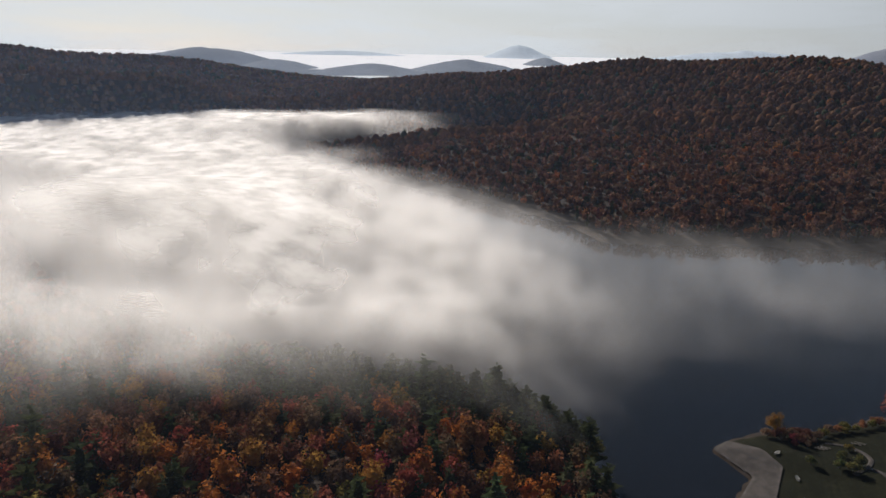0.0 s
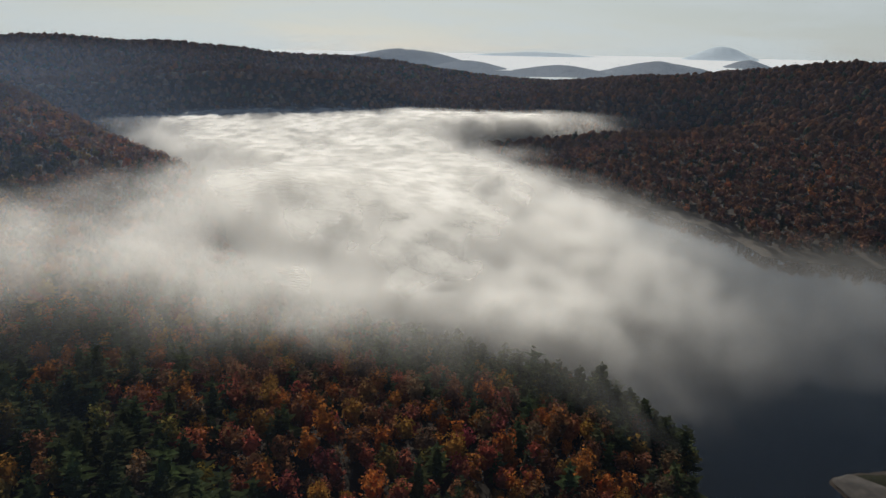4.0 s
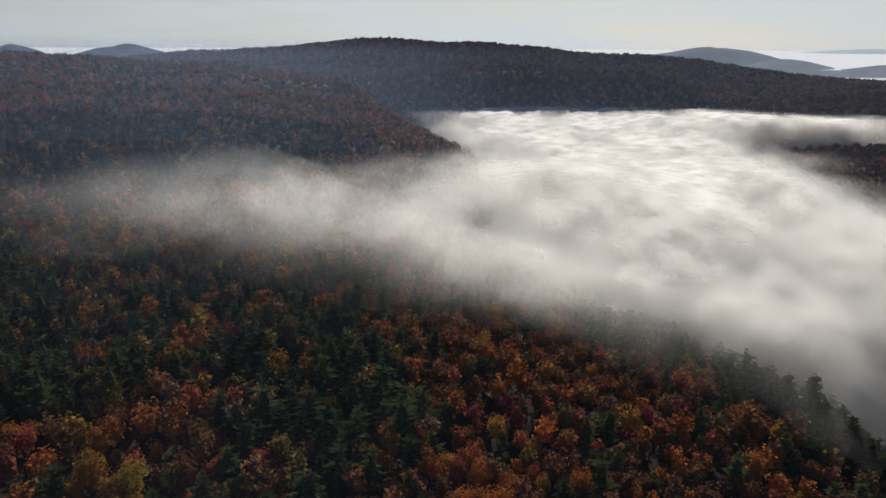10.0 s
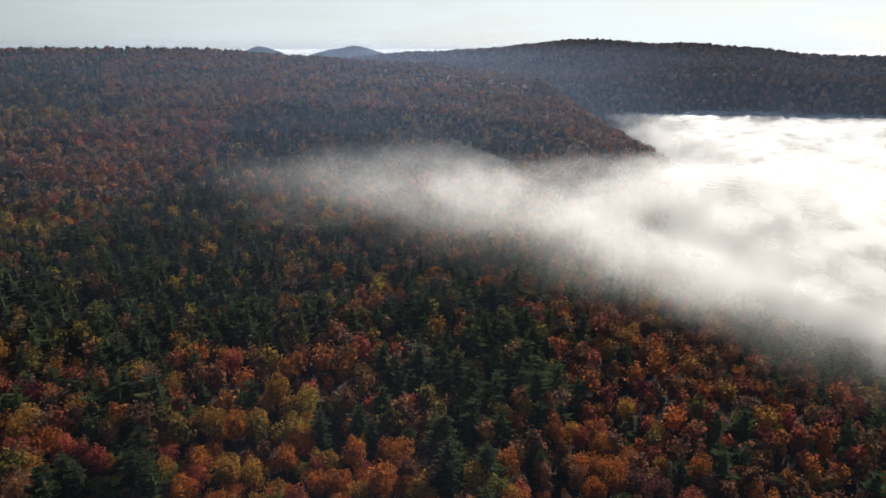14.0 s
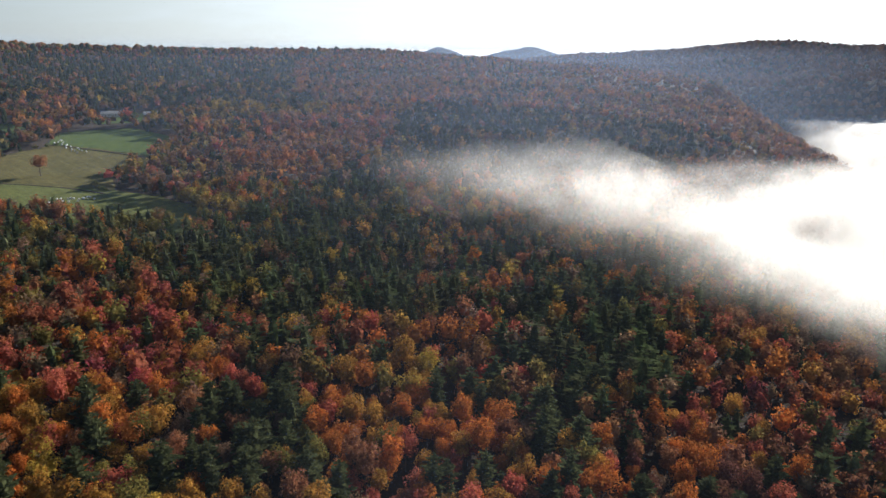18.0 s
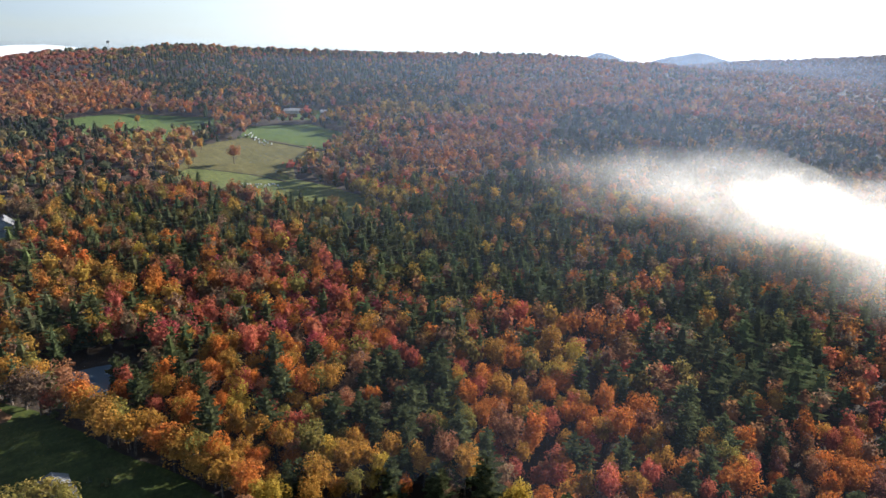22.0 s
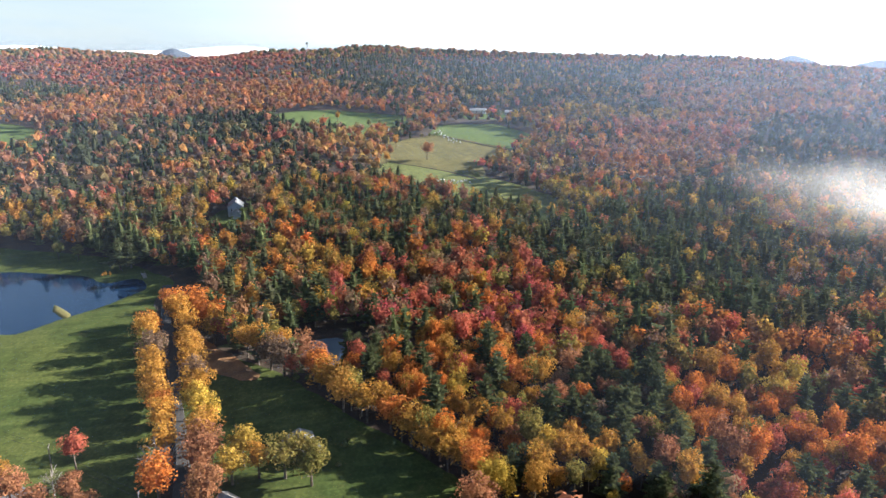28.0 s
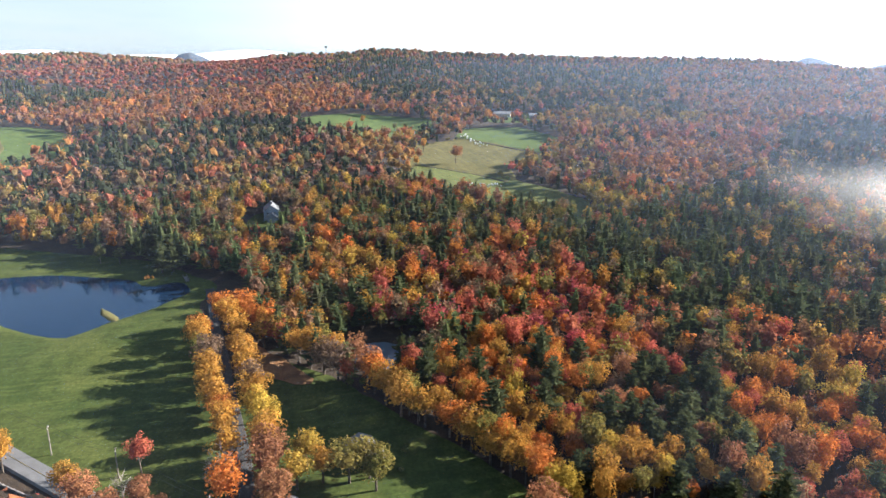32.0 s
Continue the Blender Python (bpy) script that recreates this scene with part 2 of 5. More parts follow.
BALE_WRAP = surface("white_bale_wrap", (0.60, 0.61, 0.60), (0.76, 0.77, 0.76), 0.8, 0.4, 0.2, 10.0)
DARK_GLASS = surface("window_glass", (0.015, 0.018, 0.022), (0.03, 0.035, 0.04), 0.5, 0.08, 0.0, 10.0)
CAR_BLUE = surface("blue_car_paint", (0.03, 0.06, 0.13), (0.05, 0.09, 0.18), 0.5, 0.25, 0.0, 10.0, 0.2)
RUBBER = surface("rubber", (0.015, 0.015, 0.015), (0.03, 0.03, 0.03), 3.0, 0.85, 0.2, 10.0)
OLD_WOOD = surface("weathered_wood", (0.16, 0.14, 0.12), (0.30, 0.27, 0.24), 0.8, 0.9, 0.4, 10.0)
FIELD_STONE = surface("field_stone", (0.13, 0.12, 0.12), (0.28, 0.26, 0.25), 1.5, 0.9, 0.5, 5.0, 0.0, 0.3)
STEEL = surface("galvanised_steel", (0.25, 0.26, 0.27), (0.40, 0.41, 0.42), 1.0, 0.5, 0.1, 8.0, 0.7)
LINE_PAINT = surface("yellow_line_paint", (0.28, 0.21, 0.06), (0.38, 0.30, 0.10), 1.0, 0.8, 0.1, 8.0)


def hazed_distance_material(name, colour, glow):
    """Backdrop distance: blue haze painted into the colour, brightened by a glow."""
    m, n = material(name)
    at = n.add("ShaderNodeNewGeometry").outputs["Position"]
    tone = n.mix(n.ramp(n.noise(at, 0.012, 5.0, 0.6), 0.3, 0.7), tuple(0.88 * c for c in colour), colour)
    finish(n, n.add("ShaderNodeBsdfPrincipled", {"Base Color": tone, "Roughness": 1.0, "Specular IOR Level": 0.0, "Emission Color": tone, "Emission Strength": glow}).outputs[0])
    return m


FAR_WOODS = hazed_distance_material("far_woods", (0.20, 0.22, 0.26), 0.55)
# dimmer copy of the hazed woods, with less glow, for the raised exposure westward
WEST_WOODS = hazed_distance_material("west_woods", (0.085, 0.10, 0.125), 0.25)
MID_WOODS = hazed_distance_material("mid_woods", (0.22, 0.245, 0.28), 0.55)
FAR_HILL = hazed_distance_material("far_hill", (0.46, 0.52, 0.57), 0.75)
SEA_FOG = hazed_distance_material("sea_of_fog", (0.93, 0.94, 0.95), 0.45)

# ---- plan ----
HUB = (75.0, -35.0)                        # the middle of the flight
LAKE_LEVEL = -26.0
LAKE = [(58, 150), (56, 212), (37, 245), (4, 258), (-38, 272), (-68, 281), (-150, 318), (-250, 410), (-330, 540), (-440, 650), (-620, 760), (-800, 870), (-690, 970), (-400, 1120), (-100, 1180), (100, 1130), (60, 1050), (-90, 1000), (-190, 950), (-120, 860), (-80, 770), (38, 655), (104, 575), (126, 510), (220, 510), (340, 500), (560, 470), (560, 330), (300, 268), (176, 250), (144, 236), (126, 239), (109, 231), (101, 226), (108, 208), (98, 196), (88, 150)]
POND_LEVEL = 9.0
POND = [(-140, -350), (-164, -306), (-163, -277), (-162, -255), (-151, -246), (-166, -234), (-148, -219), (-138, -223), (-122, -227), (-107, -236), (-95, -240), (-87, -245), (-89, -259), (-95, -276), (-110, -310), (-120, -350)]
SMALL_POND_LEVEL = 7.0
SMALL_POND = [(-101, -138), (-109, -126), (-105, -113), (-93, -107), (-82, -114), (-84, -131)]
MEADOW = [(-25, -223), (-55, -300), (-80, -400), (-185, -400), (-186, -290), (-184, -262), (-172, -238), (-160, -212), (-130, -210), (-110, -198), (-90, -188), (-47, -166), (-12, -147), (6, -139), (6, -158), (-4, -172), (-13, -194)]
LAWN = [(-92, -174), (-84, -158), (-80, -144), (-67, -126), (-58, -113), (-50, -101), (-44, -89), (-36, -77), (-28, -68), (-10, -54), (20, -76), (12, -126), (-4, -137), (-30, -151), (-60, -167)]
LITTERED = [(-106, -186), (-99, -172), (-84, -157), (-72, -141), (-66, -147), (-72, -160), (-88, -176)]
HAY_FIELD = [(-270, -28), (-296, -80), (-335, -138), (-385, -162), (-405, -158), (-470, -163), (-507, -132), (-503, -118), (-457, -59), (-431, -66), (-407, -88), (-372, -84), (-345, -58), (-318, -36)]
GREEN_FIELD = [(-507, -118), (-524, -132), (-562, -129), (-568, -81), (-510, -38), (-461, -59)]
FAR_FIELD = [(-565, -304), (-592, -290), (-611, -250), (-590, -168), (-505, -170), (-500, -215), (-515, -270)]
WEST_FIELD = [(-290, -440), (-365, -448), (-401, -450), (-438, -472), (-460, -512), (-450, -580), (-330, -560)]
HOUSE_CLEARING = [(-206, -206), (-220, -224), (-239, -233), (-262, -234), (-270, -222), (-262, -210), (-240, -204)]
PARK = [(104, 228), (110, 230), (126, 237), (144, 234), (176, 248), (260, 252), (260, 190), (160, 170), (104, 150), (100, 196), (109, 208)]
RAMP = [(101, 225), (108, 231), (117, 223), (119.5, 211), (114, 202), (107, 190), (97, 190), (99, 196), (108, 208)]
LANE = [(-150, -214), (-116, -197), (-80, -177), (-52, -162), (-29, -149), (-13, -142), (12, -131)]
ROAD = [(-105, -420), (-62, -310), (-40, -262), (-20, -218), (-11, -197), (-2, -176), (12, -146), (30, -116)]


def rounded(ring, times=2):
    """An outline with its corners cut off, again and again."""
    for _ in range(times):
        ring = [(a[0] * (1 - f) + b[0] * f, a[1] * (1 - f) + b[1] * f) for a, b in zip(ring, ring[1:] + ring[:1]) for f in (0.25, 0.75)]
    return ring


POND, SMALL_POND, MEADOW, LAWN, LITTERED, PARK = (rounded(ring) for ring in (POND, SMALL_POND, MEADOW, LAWN, LITTERED, PARK))


def lattice(ix, iy, seed):
    v = np.sin(ix * 127.1 + iy * 311.7 + seed * 74.7) * 43758.5453
    return v - np.floor(v)


def value_noise(x, y, seed=0):
    x, y = np.asarray(x, float), np.asarray(y, float)
    ix, iy = np.floor(x), np.floor(y)
    fx, fy = x - ix, y - iy
    fx, fy = fx * fx * (3 - 2 * fx), fy * fy * (3 - 2 * fy)
    a, b = lattice(ix, iy, seed), lattice(ix + 1, iy, seed)
    c, d = lattice(ix, iy + 1, seed), lattice(ix + 1, iy + 1, seed)
    return (a + (b - a) * fx) * (1 - fy) + (c + (d - c) * fx) * fy


def fbm(x, y, size, seed=0, octaves=4):
    total, weight, amp = 0.0, 0.0, 1.0
    for k in range(octaves):
        total = total + amp * value_noise(np.asarray(x) / size * 2 ** k, np.asarray(y) / size * 2 ** k, seed + k * 13)
        weight, amp = weight + amp, amp * 0.5
    return total / weight


def outside(x, y, ring):
    """Signed distance to a closed outline: negative inside."""
    x, y = np.asarray(x, float), np.asarray(y, float)
    best, inside = np.full(x.shape, 1e9), np.zeros(x.shape, bool)
    for (ax, ay), (bx, by) in zip(ring, ring[1:] + ring[:1]):
        ex, ey = bx - ax, by - ay
        f = np.clip(((x - ax) * ex + (y - ay) * ey) / (ex * ex + ey * ey + 1e-9), 0, 1)
        best = np.minimum(best, np.hypot(x - ax - f * ex, y - ay - f * ey))
        crosses = ((ay > y) != (by > y)) & (x < (bx - ax) * (y - ay) / (by - ay + 1e-12) + ax)
        inside ^= crosses
    return np.where(inside, -best, best)


# crest lines: from, to, height at each end, breadth of the slope on either side
RIDGES = [
    (-1620, 1130, -1330, 1370, 80, 101, 460), (-1330, 1370, -820, 1780, 101, 70, 430),
    (-1000, 1420, -340, 1740, 56, 8, 330), (-340, 1740, 60, 1560, 8, 34, 380),
    (60, 1560, 300, 1480, 34, 62, 480), (300, 1480, 660, 1370, 62, 86, 560), (660, 1370, 1300, 1250, 86, 42, 560),
    (-1000, 830, -880, 950, 58, 46, 150), (-880, 950, -760, 1060, 46, 70, 150), (-760, 1060, -640, 1140, 70, 73, 150), (-640, 1140, -500, 1215, 73, 64, 150), (-500, 1215, -410, 1252, 64, 36, 130),
    (-390, 520, -640, 430, 18, 48, 170), (-640, 430, -900, 290, 48, 60, 260),
    (-1150, 520, -1280, -50, 73, 73, 850), (-1280, -50, -1270, -450, 73, 77, 850), (-1270, -450, -950, -1000, 77, 80, 780),
]


def ground_height(x, y):
    x, y = np.asarray(x, float), np.asarray(y, float)
    shore = outside(x, y, LAKE)
    h = np.where(shore > 0, LAKE_LEVEL + 0.4 + 32.0 * (1 - np.exp(-shore / 360.0)), LAKE_LEVEL - 3 * (1 - np.exp(shore / 8.0)) + 0.4)
    lift = np.zeros(x.shape)
    for ax, ay, bx, by, ha, hb, broad in RIDGES:
        ex, ey = bx - ax, by - ay
        f = np.clip(((x - ax) * ex + (y - ay) * ey) / (ex * ex + ey * ey), 0, 1)
        d = np.hypot(x - ax - f * ex, y - ay - f * ey)
        lift = np.maximum(lift, (ha + (hb - ha) * f - 5) * np.exp(-(d / broad) ** 2)) + 0.12 * np.minimum(lift, (ha + (hb - ha) * f) * np.exp(-(d / broad) ** 2))
    rough = (fbm(x, y, 360.0, 5) - 0.5) * 46.0 * np.clip((np.hypot(x - HUB[0], y - HUB[1]) - 450) / 500, 0, 1)
    h = h + (lift + rough * np.clip(lift / 40, 0, 1)) * np.clip(shore / 120.0, 0, 1)
    r = np.hypot(x - HUB[0], y - HUB[1])
    h = h - 90 * np.clip((r - 2300) / 700, 0, 1)
    for ring, level in ((POND, POND_LEVEL), (SMALL_POND, SMALL_POND_LEVEL)):
        s = outside(x, y, ring)
        near = np.clip(1 - s / 60.0, 0, 1)
        near = near * near * (3 - 2 * near)
        flat = np.where(s > 0, level + 0.25 + 0.02 * s, level + 0.25 + np.maximum(s * 0.35, -2.0))
        h = h + (flat - h) * near
    return h


def ground_at(x, y):
    return float(ground_height(np.array([x]), np.array([y]))[0])


def mesh_from(name, verts, faces, mat, size=3, smooth=False, tints=None):
    """A mesh from arrays; every face has the same number of corners."""
    verts, faces = np.asarray(verts, np.float32), np.asarray(faces, np.int32)
    me = bpy.data.meshes.new(name)
    me.vertices.add(len(verts))
    me.vertices.foreach_set("co", verts.ravel())
    me.loops.add(faces.size)
    me.loops.foreach_set("vertex_index", faces.ravel())
    me.polygons.add(len(faces))
    me.polygons.foreach_set("loop_start", np.arange(0, faces.size, size, dtype=np.int32))
    me.polygons.foreach_set("loop_total", np.full(len(faces), size, np.int32))
    me.polygons.foreach_set("use_smooth", np.full(len(faces), smooth))
    me.update(calc_edges=True)
    me.materials.append(mat)
    if tints is not None:
        at = me.attributes.new("tint", "FLOAT_COLOR", "POINT")
        at.data.foreach_set("color", np.concatenate([np.asarray(tints, np.float32), np.ones((len(verts), 1), np.float32)], 1).ravel())
    return me


def part(name, bm, mat, parent, label=""):
    """Links a bmesh as one mesh object under a thing."""
    me = bpy.data.meshes.new(name)
    bm.to_mesh(me)
    bm.free()
    me.materials.append(mat)
    ob = new(name, me)
    ob.parent = parent
    return tagged(ob, label)


# ---- ground: one sheet to the horizon ----
radii = np.concatenate([np.arange(0.5, 100, 20), np.arange(100, 520, 5), np.arange(520, 1000, 9), np.arange(1000, 2400, 28), np.arange(2400, 4901, 125)])
turns = np.radians(np.arange(0, 360, 1.0))
rr, aa = np.meshgrid(radii, turns, indexing="ij")
gx, gy = HUB[0] + rr * np.cos(aa), HUB[1] + rr * np.sin(aa)
gz = ground_height(gx, gy)
n_r, n_a = rr.shape
index = np.arange(n_r * n_a).reshape(n_r, n_a)
quads = np.stack([index[:-1], index[1:], np.roll(index[1:], -1, 1), np.roll(index[:-1], -1, 1)], -1).reshape(-1, 4)
tagged(new("ground", mesh_from("ground", np.stack([gx, gy, gz], -1).reshape(-1, 3), quads, FOREST_FLOOR, 4, True)), "brown forest floor strewn with fallen leaves under the trees", "ground", kind="structure")


def sheet(name, ring, mat, label, category, step, level=None, lift=0.4, ragged=2.0, grow=0.0):
    """A patch of ground or water inside an outline; level: flat water."""
    xs, ys = [p[0] for p in ring], [p[1] for p in ring]
    x, y = np.meshgrid(np.arange(min(xs) - 8, max(xs) + 8, step), np.arange(min(ys) - 8, max(ys) + 8, step), indexing="ij")
    d = outside(x, y, ring) + (fbm(x, y, 14.0, 3) - 0.5) * 2 * ragged - grow
    z = ground_height(x, y) + lift if level is None else np.full(x.shape, level)
    keep = d < 0
    cell = keep[:-1, :-1] | keep[1:, :-1] | keep[1:, 1:] | keep[:-1, 1:]
    # draw the outer corners in to the outline
    gxd, gyd = np.gradient(d, step)
    length = np.maximum(gxd ** 2 + gyd ** 2, 0.2)
    move = np.where(keep, 0, np.clip(d, 0, step * 1.4))
    x, y = x - move * gxd / length, y - move * gyd / length
    ids = np.arange(x.size).reshape(x.shape)
    f = np.stack([ids[:-1, :-1][cell], ids[1:, :-1][cell], ids[1:, 1:][cell], ids[:-1, 1:][cell]], -1)
    used, back_to = np.unique(f, return_inverse=True)
    v = np.stack([x.ravel(), y.ravel(), z.ravel()], -1)[used]
    return tagged(new(name, mesh_from(name, v, back_to.reshape(-1, 4), mat, 4, True)), label, category, kind="structure")


def grown(ring, by):
    """An outline pushed outwards by about so many metres."""
    c = np.mean(np.array(ring, float), 0)
    return [tuple(np.array(p) + (np.array(p) - c) / np.linalg.norm(np.array(p) - c) * by) for p in ring]


sheet("lake_water", grown(LAKE, 12), LAKE_WATER, "dark still lake water under drifting morning fog", "lake", 12.0, LAKE_LEVEL)
sheet("pond_water", grown(POND, 8), POND_WATER, "deep blue still pond water mirroring the trees", "pond", 3.0, POND_LEVEL)
sheet("small_pond_water", grown(SMALL_POND, 5), SMALL_POND_WATER, "small woodland pond with a pale sky reflection painted into its water colour", "pond", 2.0, SMALL_POND_LEVEL)
sheet("meadow", MEADOW, MEADOW_GRASS, "mown green meadow sloping down to the pond", "meadow", 3.0)
sheet("lawn", LAWN, MEADOW_GRASS, "green lawn behind the tree-lined lane", "lawn", 2.5)
sheet("hay_field", HAY_FIELD, HAY_GRASS, "pale mown hay field ringed by woods", "field", 5.0, grow=6)
sheet("hay_strip", [(-270, -28), (-296, -80), (-335, -138), (-385, -162), (-402, -156), (-394, -130), (-384, -108), (-374, -82), (-352, -52), (-325, -28)], STRIP_GRASS, "pale green mown strip below the hay field", "field", 5.0, lift=0.55)
sheet("green_field", GREEN_FIELD, GREEN_GRASS, "bright green pasture beyond the hay field", "field", 6.0, grow=6)
sheet("far_field", FAR_FIELD, GREEN_GRASS, "bright green hilltop pasture ringed by trees", "field", 6.0, grow=7)
sheet("west_field", WEST_FIELD, GREEN_GRASS, "green hillside pasture with a pale track", "field", 6.0, grow=7)
sheet("fallen_leaves", LITTERED, LITTER, "brown carpet of fallen leaves on the lawn", "leaf litter", 2.0, lift=0.8, ragged=4.0)
sheet("house_clearing", HOUSE_CLEARING, MEADOW_GRASS, "small green lawn in a woodland clearing", "lawn", 3.0)
sheet("park_lawn", PARK, SHADED_PARK_GRASS, "lakeside park lawn with the shade painted into its dark green", "lawn", 3.0)
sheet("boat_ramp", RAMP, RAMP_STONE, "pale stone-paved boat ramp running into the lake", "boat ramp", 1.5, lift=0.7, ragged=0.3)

# ---- trees ----
COLOURS = {
    "orange": (0.54, 0.18, 0.04), "gold": (0.47, 0.25, 0.05), "yellow": (0.48, 0.34, 0.06), "red": (0.48, 0.115, 0.085),
    "crimson": (0.38, 0.06, 0.10), "rust": (0.33, 0.145, 0.08), "olive": (0.20, 0.185, 0.05), "green": (0.11, 0.15, 0.055),
    "brown": (0.23, 0.155, 0.11), "maroon": (0.17, 0.07, 0.06), "grey": (0.20, 0.17, 0.15), "pine": (0.088, 0.102, 0.044),
}
ICO = bmesh.new()
bmesh.ops.create_icosphere(ICO, subdivisions=1, radius=1.0)
ICO_V, ICO_F = np.array([v.co[:] for v in ICO.verts]), np.array([[v.index for v in f.verts] for f in ICO.faces])
ICO.free()
ICO = bmesh.new()
bmesh.ops.create_icosphere(ICO, subdivisions=2, radius=1.0)
BALL_V, BALL_F = np.array([v.co[:] for v in ICO.verts]), np.array([[v.index for v in f.verts] for f in ICO.faces])
ICO.free()


def joined(pieces):
    vs, fs, base = [], [], 0
    for v, f in pieces:
        vs.append(v)
        fs.append(f + base)
        base += len(v)
    return np.concatenate(vs), np.concatenate(fs)


def sprays(rng, centres, normals, size):
    """Small ragged triangles of leaves, lying roughly across the given normals."""
    count = len(centres)
    n = normals + rng.normal(0, 0.45, (count, 3))
    n /= np.linalg.norm(n, axis=1, keepdims=True)
    a = np.cross(n, rng.normal(0, 1, (count, 3)))
    a /= np.linalg.norm(a, axis=1, keepdims=True)
    b = np.cross(n, a)
    s = size * rng.uniform(0.6, 1.35, (count, 1))
    corners = [centres + s * (a * math.cos(k) + b * math.sin(k)) * rng.uniform(0.7, 1.2, (count, 1)) for k in (0.0, 2.1, 4.2)]
    return np.stack(corners, 1).reshape(-1, 3), np.arange(count * 3).reshape(-1, 3)


def broadleaf(seed, boughs, leaves, size, ball, tall=16.0, wide=4.6, low=0.14, rough=0.05, core=0.70):
    """A crown heaped up of round boughs: a lumpy body with leaf sprays lying on it."""
    rng = np.random.default_rng(seed)
    mid, half = tall * (low + 1) / 2, tall * (1 - low) / 2
    stretch, lift = np.array([wide, wide, half]), np.array([0, 0, mid])
    ways = rng.normal(0, 1, (boughs, 3))
    ways[:, 2] = np.abs(ways[:, 2]) - 0.45 * rng.random(boughs)
    ways /= np.linalg.norm(ways, axis=1, keepdims=True)
    centres = np.concatenate([ways * rng.uniform(0.42, 0.80, (boughs, 1)), [[0, 0, -0.05]]])
    radii_ = np.concatenate([rng.uniform(0.20, 0.40, boughs), [0.50]])

    def reach(d):
        along = d @ centres.T
        left_over = radii_ ** 2 - (np.sum(centres ** 2, 1) - along ** 2)
        r = np.where(left_over > 0, along + np.sqrt(np.maximum(left_over, 0)), 0)
        return r.max(1, keepdims=True), centres[r.argmax(1)]

    v, f = ball
    f = f[v[f].mean(1)[:, 2] > -0.55]
    used, back_to = np.unique(f, return_inverse=True)
    v, f = v[used], back_to.reshape(-1, 3)
    r, _ = reach(v)
    body = v * r * (core + rough * rng.normal(0, 1, r.shape)) * stretch + lift
    d = rng.normal(0, 1, (leaves, 3))
    d[:, 2] = np.where(d[:, 2] < -0.5, -d[:, 2], d[:, 2]) + 0.15
    d /= np.linalg.norm(d, axis=1, keepdims=True)
    r, owner = reach(d)
    out = d * r - owner
    out /= np.linalg.norm(out, axis=1, keepdims=True) + 1e-6
    return joined([(body, f), sprays(rng, d * r * (0.62 + 0.50 * rng.random(r.shape) ** 0.55) * stretch + lift, out, size)])


def conifer(seed, levels, arms, sprays_per_arm, tall=23.0, wide=4.2, bare=0.22, open_top=False):
    """A pine: whorls of flat boughs that shorten towards the top."""
    rng = np.random.default_rng(seed)
    v, f = [], []
    for k in range(levels):
        u = min(max((k + rng.uniform(-0.3, 0.3)) / (levels - 1), 0.0), 1.0)
        z0 = tall * (bare + (0.985 - bare) * min(max(u, 0), 1))
        reach = wide * (1 - u) ** (0.42 if open_top else 0.58) * rng.uniform(0.55, 1.2) + 0.4
        spin = rng.uniform(0, 6.28)
        for j in range(arms):
            a = spin + j * 6.283 / arms + rng.normal(0, 0.22)
            out = np.array([math.cos(a), math.sin(a), 0])
            side = np.array([-math.sin(a), math.cos(a), 0])
            length = reach * rng.uniform(0.5, 1.2)
            rise = rng.uniform(-0.12, 0.30)
            for s in range(sprays_per_arm):
                f0, f1 = s / sprays_per_arm, (s + 1.25) / sprays_per_arm
                w = length * rng.uniform(0.26, 0.42) * (1.15 - 0.45 * f0)
                base = np.array([0, 0, z0])
                tip = base + out * length * f1 + np.array([0, 0, rise * length * f1 + rng.normal(0, 0.15)]) + side * w * rng.normal(0, 0.35)
                root = base + out * length * f0 * 0.8 + np.array([0, 0, rise * length * f0])
                n = len(v)
                v += [root + side * w + np.array([0, 0, -0.18 * w]), root - side * w + np.array([0, 0, -0.18 * w]), tip]
                f.append((n, n + 1, n + 2))
                if sprays_per_arm > 2:
                    v += [root + np.array([0, 0, 0.35 * w]), tip + np.array([0, 0, -0.3]), root + out * length * 0.25 - np.array([0, 0, 0.45 * w])]
                    f.append((n + 3, n + 4, n + 5))
    v, f = np.array(v), np.array(f)
    core = ICO_V * np.array([wide * 0.32, wide * 0.32, tall * (1 - bare) * 0.46]) + np.array([0, 0, tall * (bare + (1 - bare) * 0.42)])
    return joined([(v, f), (core, ICO_F)])


def tube(a, b, ra, rb, sides):
    a, b = np.asarray(a, float), np.asarray(b, float)
    d = (b - a) / (np.linalg.norm(b - a) + 1e-9)
    u = np.cross(d, (0.3, 0.9, 0.1))
    u /= np.linalg.norm(u)
    w_ = np.cross(d, u)
    ring = [math.cos(6.2832 * k / sides) * u + math.sin(6.2832 * k / sides) * w_ for k in range(sides)]
    v = np.array([a + ra * p for p in ring] + [b + rb * p for p in ring])
    f = []
    for k in range(sides):
        m = (k + 1) % sides
        f += [(k, m, sides + m), (k, sides + m, sides + k)]
    return v, np.array(f)


